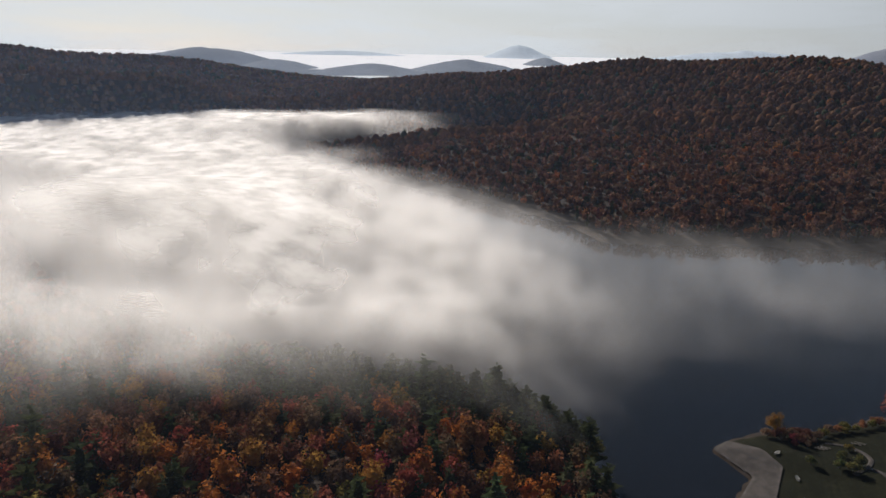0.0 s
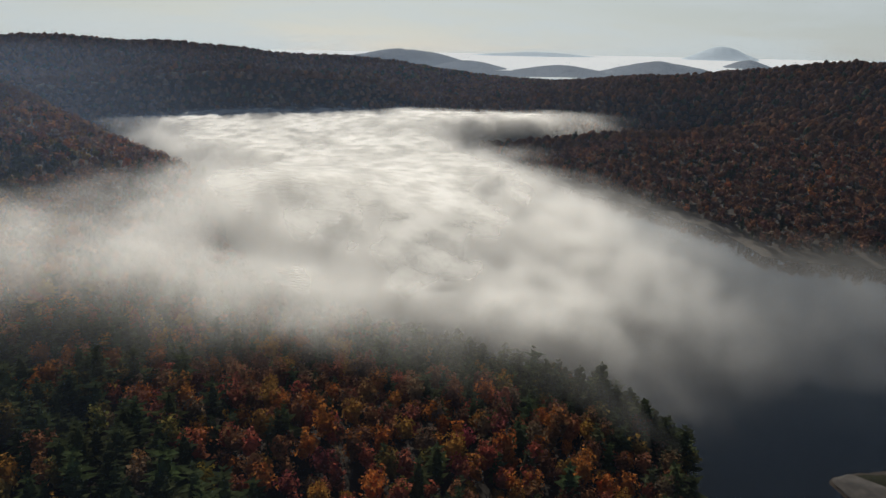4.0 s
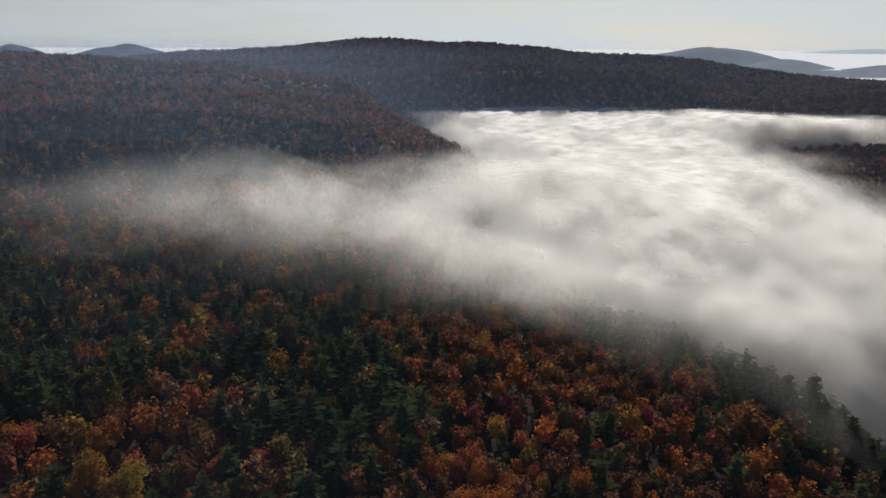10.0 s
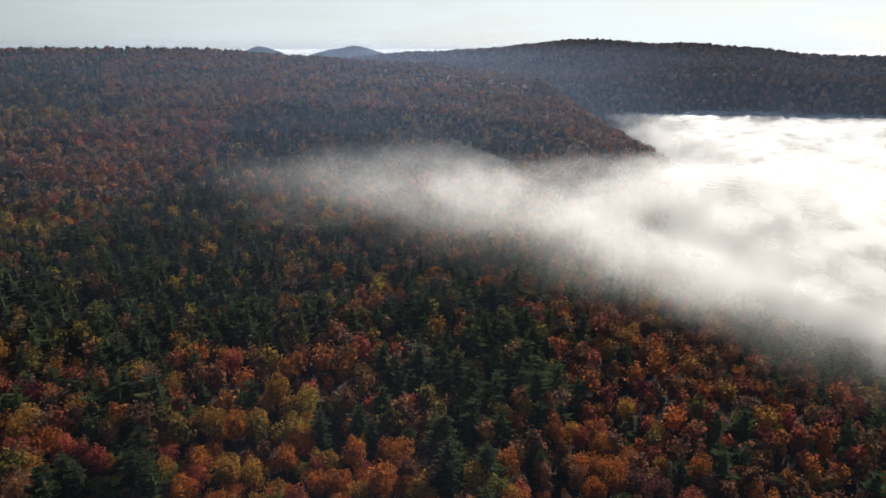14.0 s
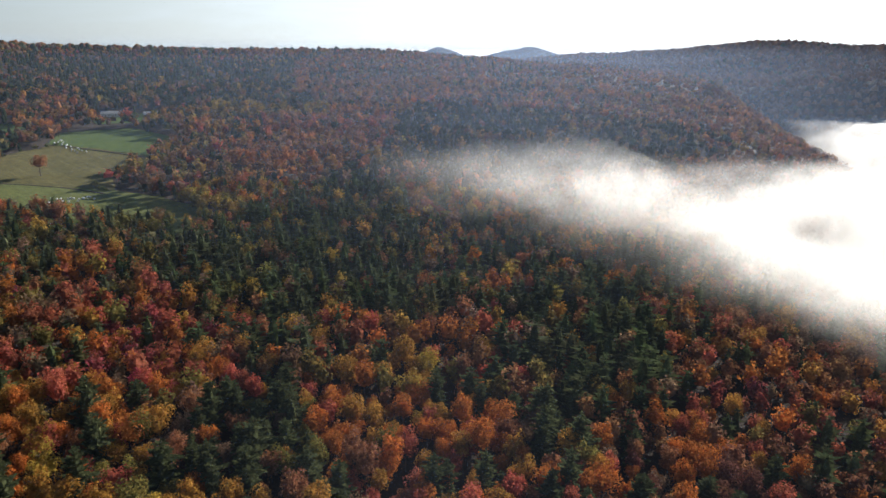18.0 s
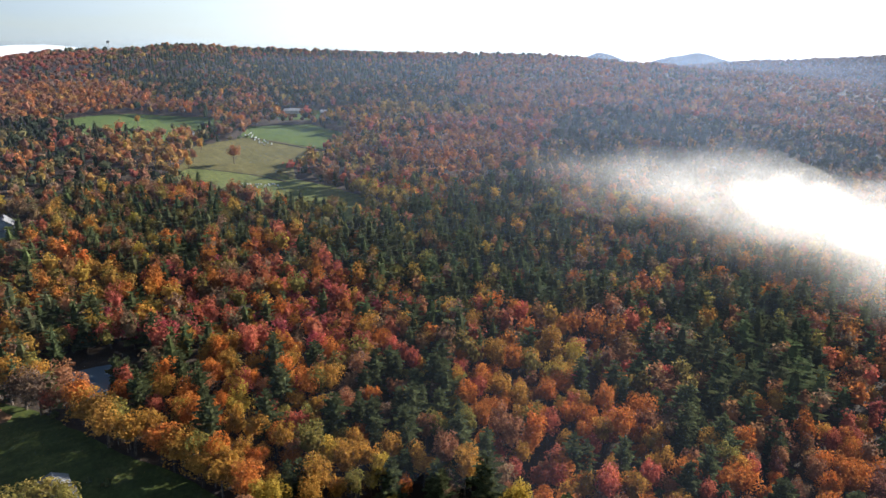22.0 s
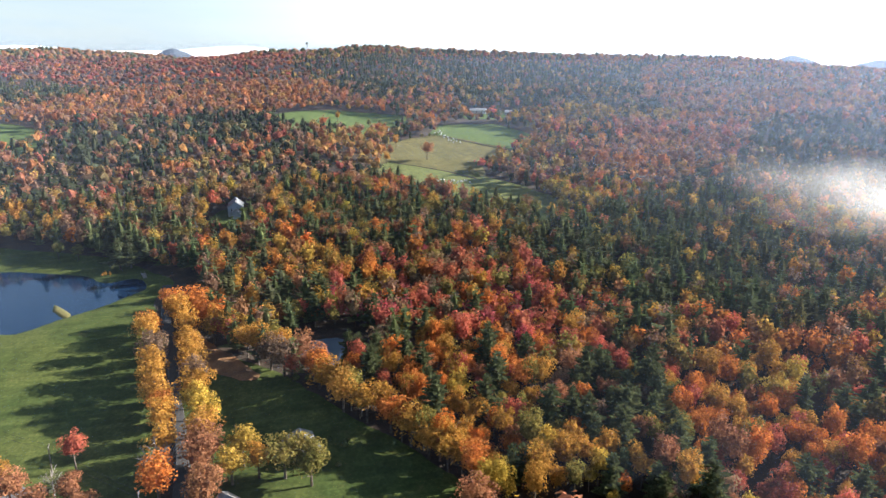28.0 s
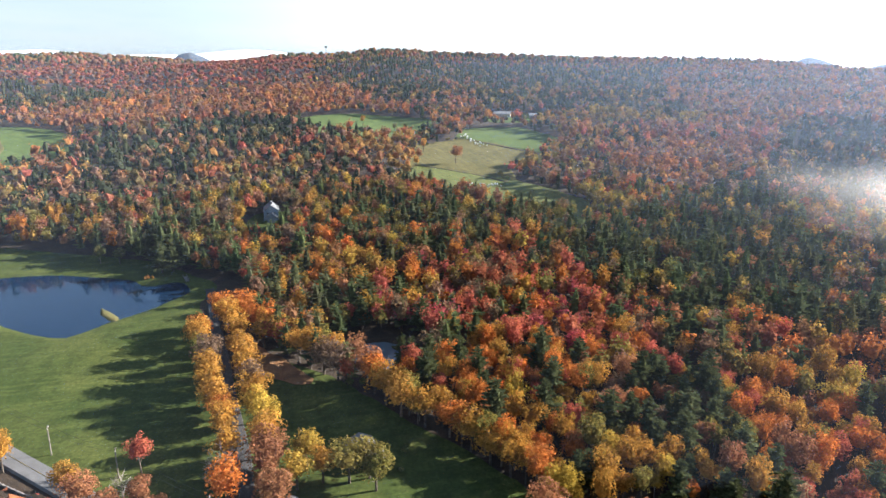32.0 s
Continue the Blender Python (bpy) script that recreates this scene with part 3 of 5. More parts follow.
def limbs(seed, tall, reach, count, thick, first=0.25, lift=0.5):
    """A tapered trunk with limbs, as one triangle mesh."""
    rng = np.random.default_rng(seed)
    lean = rng.normal(0, 0.02, 2) * tall
    top = np.array([lean[0], lean[1], tall * 0.86])
    pieces = [tube((0, 0, -0.6), top * 0.5, thick, thick * 0.7, 7), tube(top * 0.5, top, thick * 0.7, thick * 0.12, 6)]
    for k in range(count):
        u = first + (0.92 - first) * k / max(count - 1, 1)
        a = rng.uniform(0, 6.28)
        start = top * u / 0.86 * 0.86
        end = start + np.array([math.cos(a), math.sin(a), lift * rng.uniform(0.5, 1.4)]) * reach * (1.15 - 0.7 * u) * rng.uniform(0.6, 1.0)
        pieces.append(tube(start, end, thick * 0.32 * (1.1 - 0.6 * u), thick * 0.06, 4))
    return joined(pieces)


def bare_crown(seed, tall, reach):
    """Leafless twigs of a bare tree."""
    rng = np.random.default_rng(seed)
    pieces = []
    for k in range(26):
        u = rng.uniform(0.3, 0.95)
        a = rng.uniform(0, 6.28)
        start = np.array([0, 0, tall * 0.8 * u])
        end = start + np.array([math.cos(a), math.sin(a), 0.8]) * reach * (1.2 - 0.7 * u) * rng.uniform(0.6, 1.0)
        pieces.append(tube(start, end, 0.10, 0.04, 3))
        for j in range(6):
            p = start + (end - start) * rng.uniform(0.35, 1.0)
            q = p + (end - start) * 0.25 + rng.normal(0, 0.75, 3) + np.array([0, 0, 0.5])
            pieces.append(tube(p, q, 0.05, 0.015, 3))
    return joined(pieces)


SEEDS = range(6)
ICO20, ICO80 = (ICO_V, ICO_F), (BALL_V, BALL_F)
NEAR_BROAD = [broadleaf(10 + s, 22, 1050, 0.31, ICO80, 13.0 + 1.2 * (s % 4), 3.8 + 0.4 * (s % 3), 0.1, 0.06, 0.68) for s in SEEDS]
NEAR_PINE = [conifer(30 + s, 15, 9, 5, tall=17 + 1.3 * (s % 4), wide=4.7 + 0.4 * (s % 3), open_top=s % 3 != 2) for s in SEEDS]
MID_BROAD = [broadleaf(50 + s, 14, 165, 0.58, ICO20, 12.5 + 1.2 * (s % 4), 3.9, 0.12, 0.07, 0.82) for s in SEEDS]
MID_PINE = [conifer(70 + s, 10, 6, 2, tall=15 + 1.2 * (s % 4), wide=4.7, open_top=s % 2 == 1) for s in SEEDS]
FAR_BROAD = [broadleaf(90 + s, 9, 22, 0.95, ICO20, 12.5 + 1.2 * (s % 4), 4.8, 0.12, 0.08, 0.88) for s in SEEDS]
FAR_PINE = [conifer(110 + s, 6, 5, 1, tall=12.5 + 0.8 * (s % 4), wide=5.0, bare=0.15, open_top=True) if s % 3 == 0 else broadleaf(110 + s, 8, 18, 0.95, ICO20, 13.2, 4.5, 0.1, 0.08, 0.88) for s in SEEDS]
RIDGE_BROAD = [broadleaf(170 + s, 6, 12, 1.5, ICO20, 12 + 1.0 * (s % 4), 5.9, 0.12, 0.1, 0.9) for s in SEEDS]
RIDGE_PINE = [conifer(180 + s, 5, 4, 1, tall=13 + 1.0 * (s % 4), wide=5.2, bare=0.15, open_top=True) for s in SEEDS]
rng_far = np.random.default_rng(7)


def tuft(seed, tall, wide, pointed):
    """A far crown, a few rough faces."""
    rng = np.random.default_rng(seed)
    n = 4
    a = np.arange(n) * 6.2832 / n
    lower = np.stack([np.cos(a) * wide, np.sin(a) * wide, np.full(n, tall * 0.42)], 1) + rng.normal(0, 0.5, (n, 3))
    upper = np.stack([np.cos(a + 0.6) * wide * (0.62 if pointed else 0.74), np.sin(a + 0.6) * wide * (0.62 if pointed else 0.74), np.full(n, tall * 0.8)], 1) + rng.normal(0, 0.6, (n, 3))
    v = np.concatenate([lower, upper, [[rng.normal(0, 0.5), rng.normal(0, 0.5), tall]]])
    f = []
    for k in range(n):
        m = (k + 1) % n
        f += [(k, m, n + k), (m, n + m, n + k), (n + k, n + m, 2 * n)]
    return v, np.array(f)


TUFTS = [tuft(130 + s, 14 + s % 3, 4.9, False) for s in SEEDS]
SPIKES = [tuft(150 + s, 14 + s % 3, 4.5, True) for s in SEEDS]

# woods: centre, reach, and how much of each sort of tree stands there
MIXES = {
    "mixed": dict(pine=0.42, gold=0.11, orange=0.12, rust=0.15, olive=0.08, brown=0.11, red=0.07, yellow=0.03),
    "pines": dict(pine=0.74, olive=0.08, rust=0.07, gold=0.06, brown=0.05),
    "golden": dict(gold=0.48, orange=0.20, yellow=0.10, olive=0.10, rust=0.08, pine=0.04),
    "orange": dict(orange=0.38, gold=0.30, red=0.08, yellow=0.05, rust=0.06, olive=0.04, pine=0.09),
    "reds": dict(red=0.28, crimson=0.09, orange=0.19, gold=0.15, pine=0.12, olive=0.05, brown=0.12),
    "yellowing": dict(yellow=0.28, olive=0.34, gold=0.20, green=0.08, pine=0.10),
    "dusky": dict(pine=0.70, rust=0.08, olive=0.11, gold=0.03, yellow=0.04, brown=0.04),
    "far": dict(maroon=0.46, rust=0.28, pine=0.10, orange=0.06, brown=0.10),
    "russet": dict(maroon=0.12, red=0.30, rust=0.32, brown=0.14, orange=0.08, pine=0.04),
    "tan": dict(orange=0.32, gold=0.16, rust=0.34, brown=0.13, pine=0.05),
    "brownish": dict(brown=0.18, rust=0.14, olive=0.16, pine=0.42, gold=0.08, red=0.05, yellow=0.05),
    "embers": dict(rust=0.26, maroon=0.22, red=0.12, orange=0.18, gold=0.06, pine=0.10, brown=0.06),
    "rusty": dict(rust=0.34, brown=0.24, orange=0.14, gold=0.06, pine=0.16, olive=0.06),
}
NEAR_WOODS = [
    (-70, 36, 22, "orange"), (-30, 78, 13, "reds"), (-62, -74, 18, "orange"), (-60, -20, 16, "pines"), (-33, 38, 9, "pines"), (0, 130, 40, "embers"), (-62, 160, 40, "embers"), (-92, 172, 36, "embers"), (18, 182, 36, "embers"), (-48, 205, 36, "embers"), (-20, 90, 30, "embers"), (-110, 60, 30, "embers"),
    (-133, -82, 26, "reds"), (-149, -112, 22, "reds"), (-124, -118, 20, "reds"), (-127, -62, 18, "reds"), (-77, -75, 28, "orange"),
    (-36, -81, 22, "golden"), (-23, -66, 24, "golden"), (-26, -50, 24, "golden"), (-47, -106, 16, "golden"), (-86, 27, 18, "orange"),
    (-42, 31, 24, "orange"), (-65, 20, 20, "orange"), (-51, -17, 12, "pines"), (-88, -78, 10, "pines"), (-35, -13, 12, "pines"),
    (-200, -10, 40, "pines"), (-156, 19, 28, "pines"), (-157, 43, 24, "pines"), (-163, 9, 24, "pines"), (-206, -30, 30, "pines"),
    (-118, 120, 26, "pines"), (-142, 49, 24, "pines"), (-40, 139, 34, "reds"), (-18, 170, 32, "reds"), (-92, 107, 34, "dusky"),
    (40, 212, 16, "pines"), (22, 232, 14, "pines"), (-32, 250, 22, "pines"), (0, 245, 14, "pines"), (-60, 240, 24, "pines"), (-168, -157, 24, "golden"),
]
FAR_WOODLAND = [
    (-600, -265, 40, "golden"), (-650, 20, 30, "yellowing"), (-530, -18, 26, "golden"), (-405, 108, 16, "yellowing"), (-335, -288, 20, "golden"), (-222, -335, 20, "yellowing"),
    (-255, -265, 30, "dusky"), (-195, -252, 28, "dusky"), (-545, -140, 22, "tan"), (-420, -200, 30, "golden"), (-222, -70, 22, "orange"),
    (-1100, 1300, 800, "far"), (200, 1200, 900, "far"),
]
# woods of one sort on the far slopes: sort and outline
STANDS = [
    ("russet", [(-922, -896), (-1250, -760), (-1200, -450), (-805, -378), (-764, -511), (-652, -569), (-708, -733)]),
    ("pines", [(-700, -740), (-711, -605), (-656, -515), (-515, -514), (-497, -572)]),
    ("tan", [(-656, -515), (-805, -378), (-629, -194), (-575, -170), (-560, -313), (-464, -481), (-424, -517), (-490, -567)]),
    ("dusky", [(-1200, -440), (-1200, -240), (-717, -160), (-629, -194), (-806, -363)]),
    ("pines", [(-399, -448), (-496, -428), (-543, -305), (-478, -272), (-409, -288), (-346, -289), (-305, -323), (-318, -389)]),
    ("golden", [(-487, -233), (-500, -165), (-458, -166), (-390, -164), (-371, -172), (-403, -193)]),
    ("brownish", [(-285, -411), (-302, -322), (-344, -280), (-403, -193), (-325, -151), (-264, -189), (-215, -215), (-191, -277), (-178, -331)]),
    ("dusky", [(-1200, -230), (-1200, 0), (-1150, 250), (-628, 112), (-638, -35), (-645, -108), (-717, -160)]),
    ("yellowing", [(-600, -40), (-619, 104), (-581, 91), (-570, -30)]),
]
LAKE_STANDS = [
    ("tan", [(-499, -36), (-454, -3), (-598, 116), (-656, 216), (-768, 361), (-620, 295), (-582, 192), (-418, 109), (-344, 33), (-386, 7)]),
    ("pines", [(-563, 150), (-556, 259), (-480, 422), (-380, 393), (-336, 307), (-342, 175), (-394, 102)]),
    ("rusty", [(-976, 455), (-1406, 983), (-913, 907), (-712, 978), (-400, 480), (-497, 435), (-581, 376)]),
    ("russet", [(-561, 34), (-575, 184), (-447, 140), (-411, 97), (-474, 23)]),
    ("rusty", [(-1150, 60), (-1150, 420), (-604, 294), (-608, 154), (-675, 49)]),
    ("brownish", [(-384, -87), (-470, -35), (-443, 5), (-338, -2), (-310, -38)]),
    ("yellowing", [(-314, -37), (-316, -5), (-262, -12), (-272, -39)]),
    ("dusky", [(-270, -205), (-278, -110), (-262, -39), (-346, 77), (-186, 86), (-138, 45), (-134, -12), (-178, -44), (-225, -108)]),
    ("reds", [(-172, -123), (-200, -43), (-123, -22), (-80, -56), (-94, -97)]),
]
ZONES = NEAR_WOODS + FAR_WOODLAND
RINGS = STANDS + LAKE_STANDS


def choose(rng, x, y):
    """The kind of each tree: its colour by the wood it stands in."""
    best, label = np.full(x.shape, 1.0), np.zeros(x.shape, int)
    wob = (fbm(x, y, 60.0, 21) - 0.5) * 0.9
    for k, (zx, zy, reach, _) in enumerate(ZONES):
        d = np.hypot(x - zx, y - zy) / reach + wob
        hit = d < best
        best, label = np.where(hit, d, best), np.where(hit, k + 1, label)
    for k, (_, ring) in enumerate(RINGS):
        d = 1 + outside(x, y, ring) / 70 + wob * 1.1
        hit = d < best
        best, label = np.where(hit, d, best), np.where(hit, len(ZONES) + k + 1, label)
    sorts = ["mixed"] + [z[3] for z in ZONES] + [z[0] for z in RINGS]
    names = list(COLOURS)
    dark = fbm(x, y, 130.0, 33)
    picks = np.empty(x.shape, int)
    roll = rng.random(x.shape)
    for k, sort in enumerate(sorts):
        here = label == k
        mix = dict(MIXES[sort])
        for lo, hi, boost in ((0, 0.45, 0.5), (0.45, 0.56, 0.9), (0.56, 2, 1.5)):
            sel = here & (dark >= lo) & (dark < hi)
            m = dict(mix)
            m["pine"] = m.get("pine", 0) * boost
            keys = list(m)
            edges = np.cumsum(np.array([m[q] for q in keys]) / sum(m.values()))
            picks[sel] = np.array([names.index(q) for q in keys])[np.searchsorted(edges, roll[sel]).clip(0, len(keys) - 1)]
    return picks, names


BARN_YARD = [(-640, -116), (-644, -46), (-604, -50), (-600, -110)]
POND_GLADE = [(-78, -112), (-66, -108), (-56, -114), (-62, -126), (-76, -130)]
OPEN = [(MEADOW, 0), (LAWN, 0), (HAY_FIELD, 2), (GREEN_FIELD, 2), (FAR_FIELD, 1), (WEST_FIELD, 1), (POND_GLADE, 0), (BARN_YARD, 0), (LITTERED, 1), (HOUSE_CLEARING, 0), (PARK, 3), (POND, 8), (SMALL_POND, 5), (LAKE, 3)]
STRIPS = [(ROAD, 12), (LANE, 15)]                                # road and lane: centre line and half breadth kept clear


def free_for_trees(x, y):
    ok = np.ones(x.shape, bool)
    for ring, margin in OPEN:
        ok &= outside(x, y, ring) > margin
    for line, half_width in STRIPS:
        for (ax, ay), (bx, by) in zip(line[:-1], line[1:]):
            f = np.clip(((x - ax) * (bx - ax) + (y - ay) * (by - ay)) / ((bx - ax) ** 2 + (by - ay) ** 2), 0, 1)
            ok &= np.hypot(x - ax - f * (bx - ax), y - ay - f * (by - ay)) > half_width
    return ok


def stand(rng, inner, outer, step):
    """Places of trees in the ring between two distances, over the arc that the flight looks at."""
    x, y = np.meshgrid(np.arange(-outer, outer, step), np.arange(-outer, outer, step))
    x, y = x.ravel() + HUB[0], y.ravel() + HUB[1]
    x, y = x + rng.uniform(-0.46, 0.46, x.shape) * step, y + rng.uniform(-0.46, 0.46, y.shape) * step
    r = np.hypot(x - HUB[0], y - HUB[1])
    az = np.degrees(np.arctan2(-(x - HUB[0]), y - HUB[1]))
    keep = (r >= inner) & (r < outer) & (az > -48) & (az < 152)
    x, y = x[keep], y[keep]
    ok = free_for_trees(x, y)
    return x[ok], y[ok]


# how high the woods stand before the eye, distance by distance, along each direction from the middle of the flight
SKYLINE = np.maximum.accumulate((gz + 9 - 116) / np.maximum(rr, 1), 0)


def in_sight(x, y):
    """Drops far trees that stand hidden behind a crest."""
    r = np.hypot(x - HUB[0], y - HUB[1])
    i_r = np.searchsorted(radii, r - 45).clip(0, n_r - 1)
    i_a = np.round(np.degrees(np.arctan2(y - HUB[1], x - HUB[0]))).astype(int) % 360
    ok = (ground_height(x, y) + 15 - 116) / r > SKYLINE[i_r, i_a] - 0.008
    return x[ok], y[ok]


def plant(rng, name, x, y, broad, pines, label, spread=0.18, fat=1.0, given=None, smooth=False, haze_mute=0.0):
    """Many trees joined into one mesh."""
    picks, names = choose(rng, x, y)
    picks = picks if given is None else given
    z = ground_height(x, y)
    pine = picks == names.index("pine")
    kind = rng.integers(0, len(broad), x.shape)
    size = rng.uniform(1 - spread, 1 + spread, x.shape) * np.where(rng.random(x.shape) < 0.25, 0.78, 1.0)
    spin = rng.uniform(0, 6.2832, x.shape)
    base = np.array([COLOURS[q] for q in names])[picks] * rng.uniform(0.72, 1.22, (len(x), 1)) * rng.uniform(0.88, 1.12, (len(x), 3))
    # haze painted into far crowns: tints blended towards one muted tone
    base = base * (1 - haze_mute) + haze_mute * np.where(pine[:, None], (0.058, 0.070, 0.056), (0.155, 0.095, 0.075))
    for is_pine, models, mat, sort in ((False, broad, LEAVES, "woodland"), (True, pines, NEEDLES, "pinewood")):
        vs, fs, ts, at = [], [], [], 0
        for k, (v, f) in enumerate(models):
            sel = np.nonzero((pine == is_pine) & (kind == k))[0]
            if not len(sel):
                continue
            c, s = np.cos(spin[sel])[:, None], np.sin(spin[sel])[:, None]
            q = size[sel][:, None]
            px = (v[None, :, 0] * c - v[None, :, 1] * s) * q * fat + x[sel][:, None]
            py = (v[None, :, 0] * s + v[None, :, 1] * c) * q * fat + y[sel][:, None]
            pz = v[None, :, 2] * q + z[sel][:, None]
            vs.append(np.stack([px, py, pz], -1).reshape(-1, 3))
            fs.append((f[None] + (np.arange(len(sel)) * len(v))[:, None, None] + at).reshape(-1, 3))
            ts.append(np.repeat(base[sel], len(v), 0))
            at += len(sel) * len(v)
        if vs:
            tagged(new(name + "_" + sort, mesh_from(name + "_" + sort, np.concatenate(vs), np.concatenate(fs), mat, 3, smooth, np.concatenate(ts))), label[is_pine], "woods", kind="stuff")


# single trees: each a thing with its trunk and crown
MESHES = {}


def shared(key, make):
    if key not in MESHES:
        MESHES[key] = make()
    return MESHES[key]


SORTS = {
    "maple_tree": ("orange", "red", "crimson"), "oak_tree": ("rust", "brown", "maroon", "olive", "green"), "birch_tree": ("gold", "yellow"), "pine_tree": ("pine",), "bare_tree": ("grey",),
}
WORDS = {
    "orange": "maple with a bright orange autumn crown", "red": "maple with a red autumn crown", "crimson": "maple with a deep crimson autumn crown",
    "rust": "oak with a rust-brown autumn crown", "maroon": "oak with a dark maroon autumn crown", "brown": "oak with a thinning brown autumn crown", "olive": "oak with an olive-green turning crown", "green": "oak still in full green leaf",
    "gold": "birch with a golden autumn crown", "yellow": "birch with a bright yellow autumn crown", "pine": "tall dark green white pine", "grey": "bare grey leafless tree",
}


def single_tree(colour, x, y, size=1.0, model=0, spin=0.0, group="trees of the near wood", beside="in the wood", sink=0.0, slim=1.0):
    kind = next(k for k, v in SORTS.items() if colour in v)
    tree = new(kind)
    tree.matrix_world = pose(x, y, ground_at(x, y) - sink, 0, 0, spin) @ Matrix.Diagonal((size * slim, size * slim, size, 1))
    tagged(tree, WORDS[colour] + " " + beside, "tree", group)
    if colour == "pine":
        crown_mesh = shared(("pine", model), lambda: mesh_from("pine_crown", *NEAR_PINE[model], NEEDLES, 3, False, np.tile(COLOURS["pine"], (len(NEAR_PINE[model][0]), 1))))
        trunk_mesh = shared(("pine_trunk", model), lambda: mesh_from("pine_trunk", *limbs(200 + model, 20, 3.0, 10, 0.34, 0.2, 0.15), BARK))
    elif colour == "grey":
        crown_mesh = shared(("bare", model), lambda: mesh_from("bare_crown", *bare_crown(220 + model, 14, 4.2), BARE_TWIGS))
        trunk_mesh = shared(("bare_trunk", model), lambda: mesh_from("bare_trunk", *limbs(230 + model, 13, 4.0, 8, 0.26, 0.3, 0.8), BARE_TWIGS))
    else:
        crown_mesh = shared((colour, model), lambda: mesh_from("leafy_crown", *NEAR_BROAD[model], LEAVES, 3, False, np.tile(COLOURS[colour], (len(NEAR_BROAD[model][0]), 1))))
        trunk_mesh = shared(("trunk", model), lambda: mesh_from("trunk", *limbs(240 + model, 14, 4.0, 9, 0.30, 0.28, 0.7), BARK))
    for name, me in (("trunk", trunk_mesh), ("crown", crown_mesh)):
        new(name, me).parent = tree
    return tree


rng_trees = np.random.default_rng(11)
x0, y0 = stand(rng_trees, 95, 420, 5.9)
picks0, names0 = choose(rng_trees, x0, y0)
nearness = np.hypot(x0 - HUB[0] - 20, y0 - HUB[1])
order = np.argsort(nearness)
alone, left = np.zeros(len(x0), bool), {"maple_tree": 260, "oak_tree": 260, "birch_tree": 230, "pine_tree": 230}
for i in order:
    if nearness[i] > 222:
        break
    kind = next(k for k, v in SORTS.items() if names0[picks0[i]] in v)
    if left[kind] > 0 and nearness[i] > 112:
        left[kind] -= 1
        alone[i] = True
        scale = rng_trees.uniform(0.72, 1.15) * (0.8 if rng_trees.random() < 0.3 else 1.0)
        single_tree(names0[picks0[i]], x0[i], y0[i], scale, int(rng_trees.integers(0, 6)), rng_trees.uniform(0, 360), "trees of the near wood", "in the wood", 0.2, rng_trees.uniform(0.85, 1.08))
# the wood goes on under the flight
ux, uy = np.meshgrid(np.arange(-190, 190, 8.0), np.arange(-190, 190, 8.0))
ux, uy = ux.ravel() + HUB[0] + rng_far.uniform(-3.4, 3.4, ux.size), uy.ravel() + HUB[1] + rng_far.uniform(-3.4, 3.4, uy.size)
ur, ua = np.hypot(ux - HUB[0], uy - HUB[1]), np.degrees(np.arctan2(-(ux - HUB[0]), uy - HUB[1]))
under = (ur < 190) & ((np.hypot(ux - HUB[0] - 20, uy - HUB[1]) < 108) | (ua < -52) | (ua > 156)) & free_for_trees(ux, uy)
plant(rng_far, "southern", ux[under], uy[under], FAR_BROAD, FAR_PINE, ("autumn maples and oaks under the flight", "dark green pines under the flight"))
rest = ~alone & (nearness > 112)
plant(rng_trees, "near", x0[rest], y0[rest], MID_BROAD, MID_PINE, ("dense autumn maples and oaks in orange, gold and rust", "dark green pines among the autumn trees"), 0.22, 1.0, picks0[rest])
x1, y1 = in_sight(*stand(rng_trees, 420, 900, 7.7))
plant(rng_trees, "hillside", x1, y1, FAR_BROAD, FAR_PINE, ("autumn woods covering the lower hillsides", "dark pine woods covering the lower hillsides"), haze_mute=0.45)
x2, y2 = in_sight(*stand(rng_trees, 900, 2300, 11.4))
r2, az2 = np.hypot(x2 - HUB[0], y2 - HUB[1]), np.degrees(np.arctan2(-(x2 - HUB[0]), y2 - HUB[1]))
close = (r2 < 1380) & (az2 > 48)
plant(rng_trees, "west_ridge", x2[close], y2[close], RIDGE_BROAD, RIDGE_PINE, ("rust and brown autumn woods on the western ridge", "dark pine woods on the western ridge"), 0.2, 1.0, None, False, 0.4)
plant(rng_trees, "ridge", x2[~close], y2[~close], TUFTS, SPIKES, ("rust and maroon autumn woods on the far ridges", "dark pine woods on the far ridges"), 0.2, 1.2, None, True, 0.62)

# ---- fog on the lake ----
FOG_RING = [(480, 330), (330, 300), (230, 255), (130, 225), (90, 175), (50, 150), (5, 150), (-25, 150), (-56, 148), (-90, 128), (-150, 88), (-220, 66), (-300, 44), (-350, 50), (-378, 100), (-370, 200), (-362, 300), (-380, 400), (-410, 490), (-480, 610), (-650, 740), (-890, 890), (-740, 1060), (-420, 1260), (-180, 1310), (20, 1250), (40, 1080), (-60, 1000), (-130, 950), (-70, 850), (-35, 770), (40, 665), (105, 590), (140, 545), (230, 525), (340, 510), (470, 490)]
FOG_LAYERS = 15
fx, fy = np.meshgrid(np.arange(-980, 620, 10.0), np.arange(-60, 1560, 10.0), indexing="ij")
fog_edge = outside(fx, fy, FOG_RING)
land = ground_height(fx, fy)
billow = (fbm(fx, fy, 240.0, 71, 2) - 0.5)
west = np.clip((-40 - fx) / 160, 0, 1) * np.clip((620 - fy) / 300, 0, 1)
fog_level = -13 + 14 * np.clip((fy - 260) / 160, 0, 1) + 12 * np.clip((fy - 850) / 250, 0, 1) + 36 * west
lakeward = np.clip((fy - 190 + 0.9 * np.maximum(0, 20 - fx)) / 225, 0.25, 1)
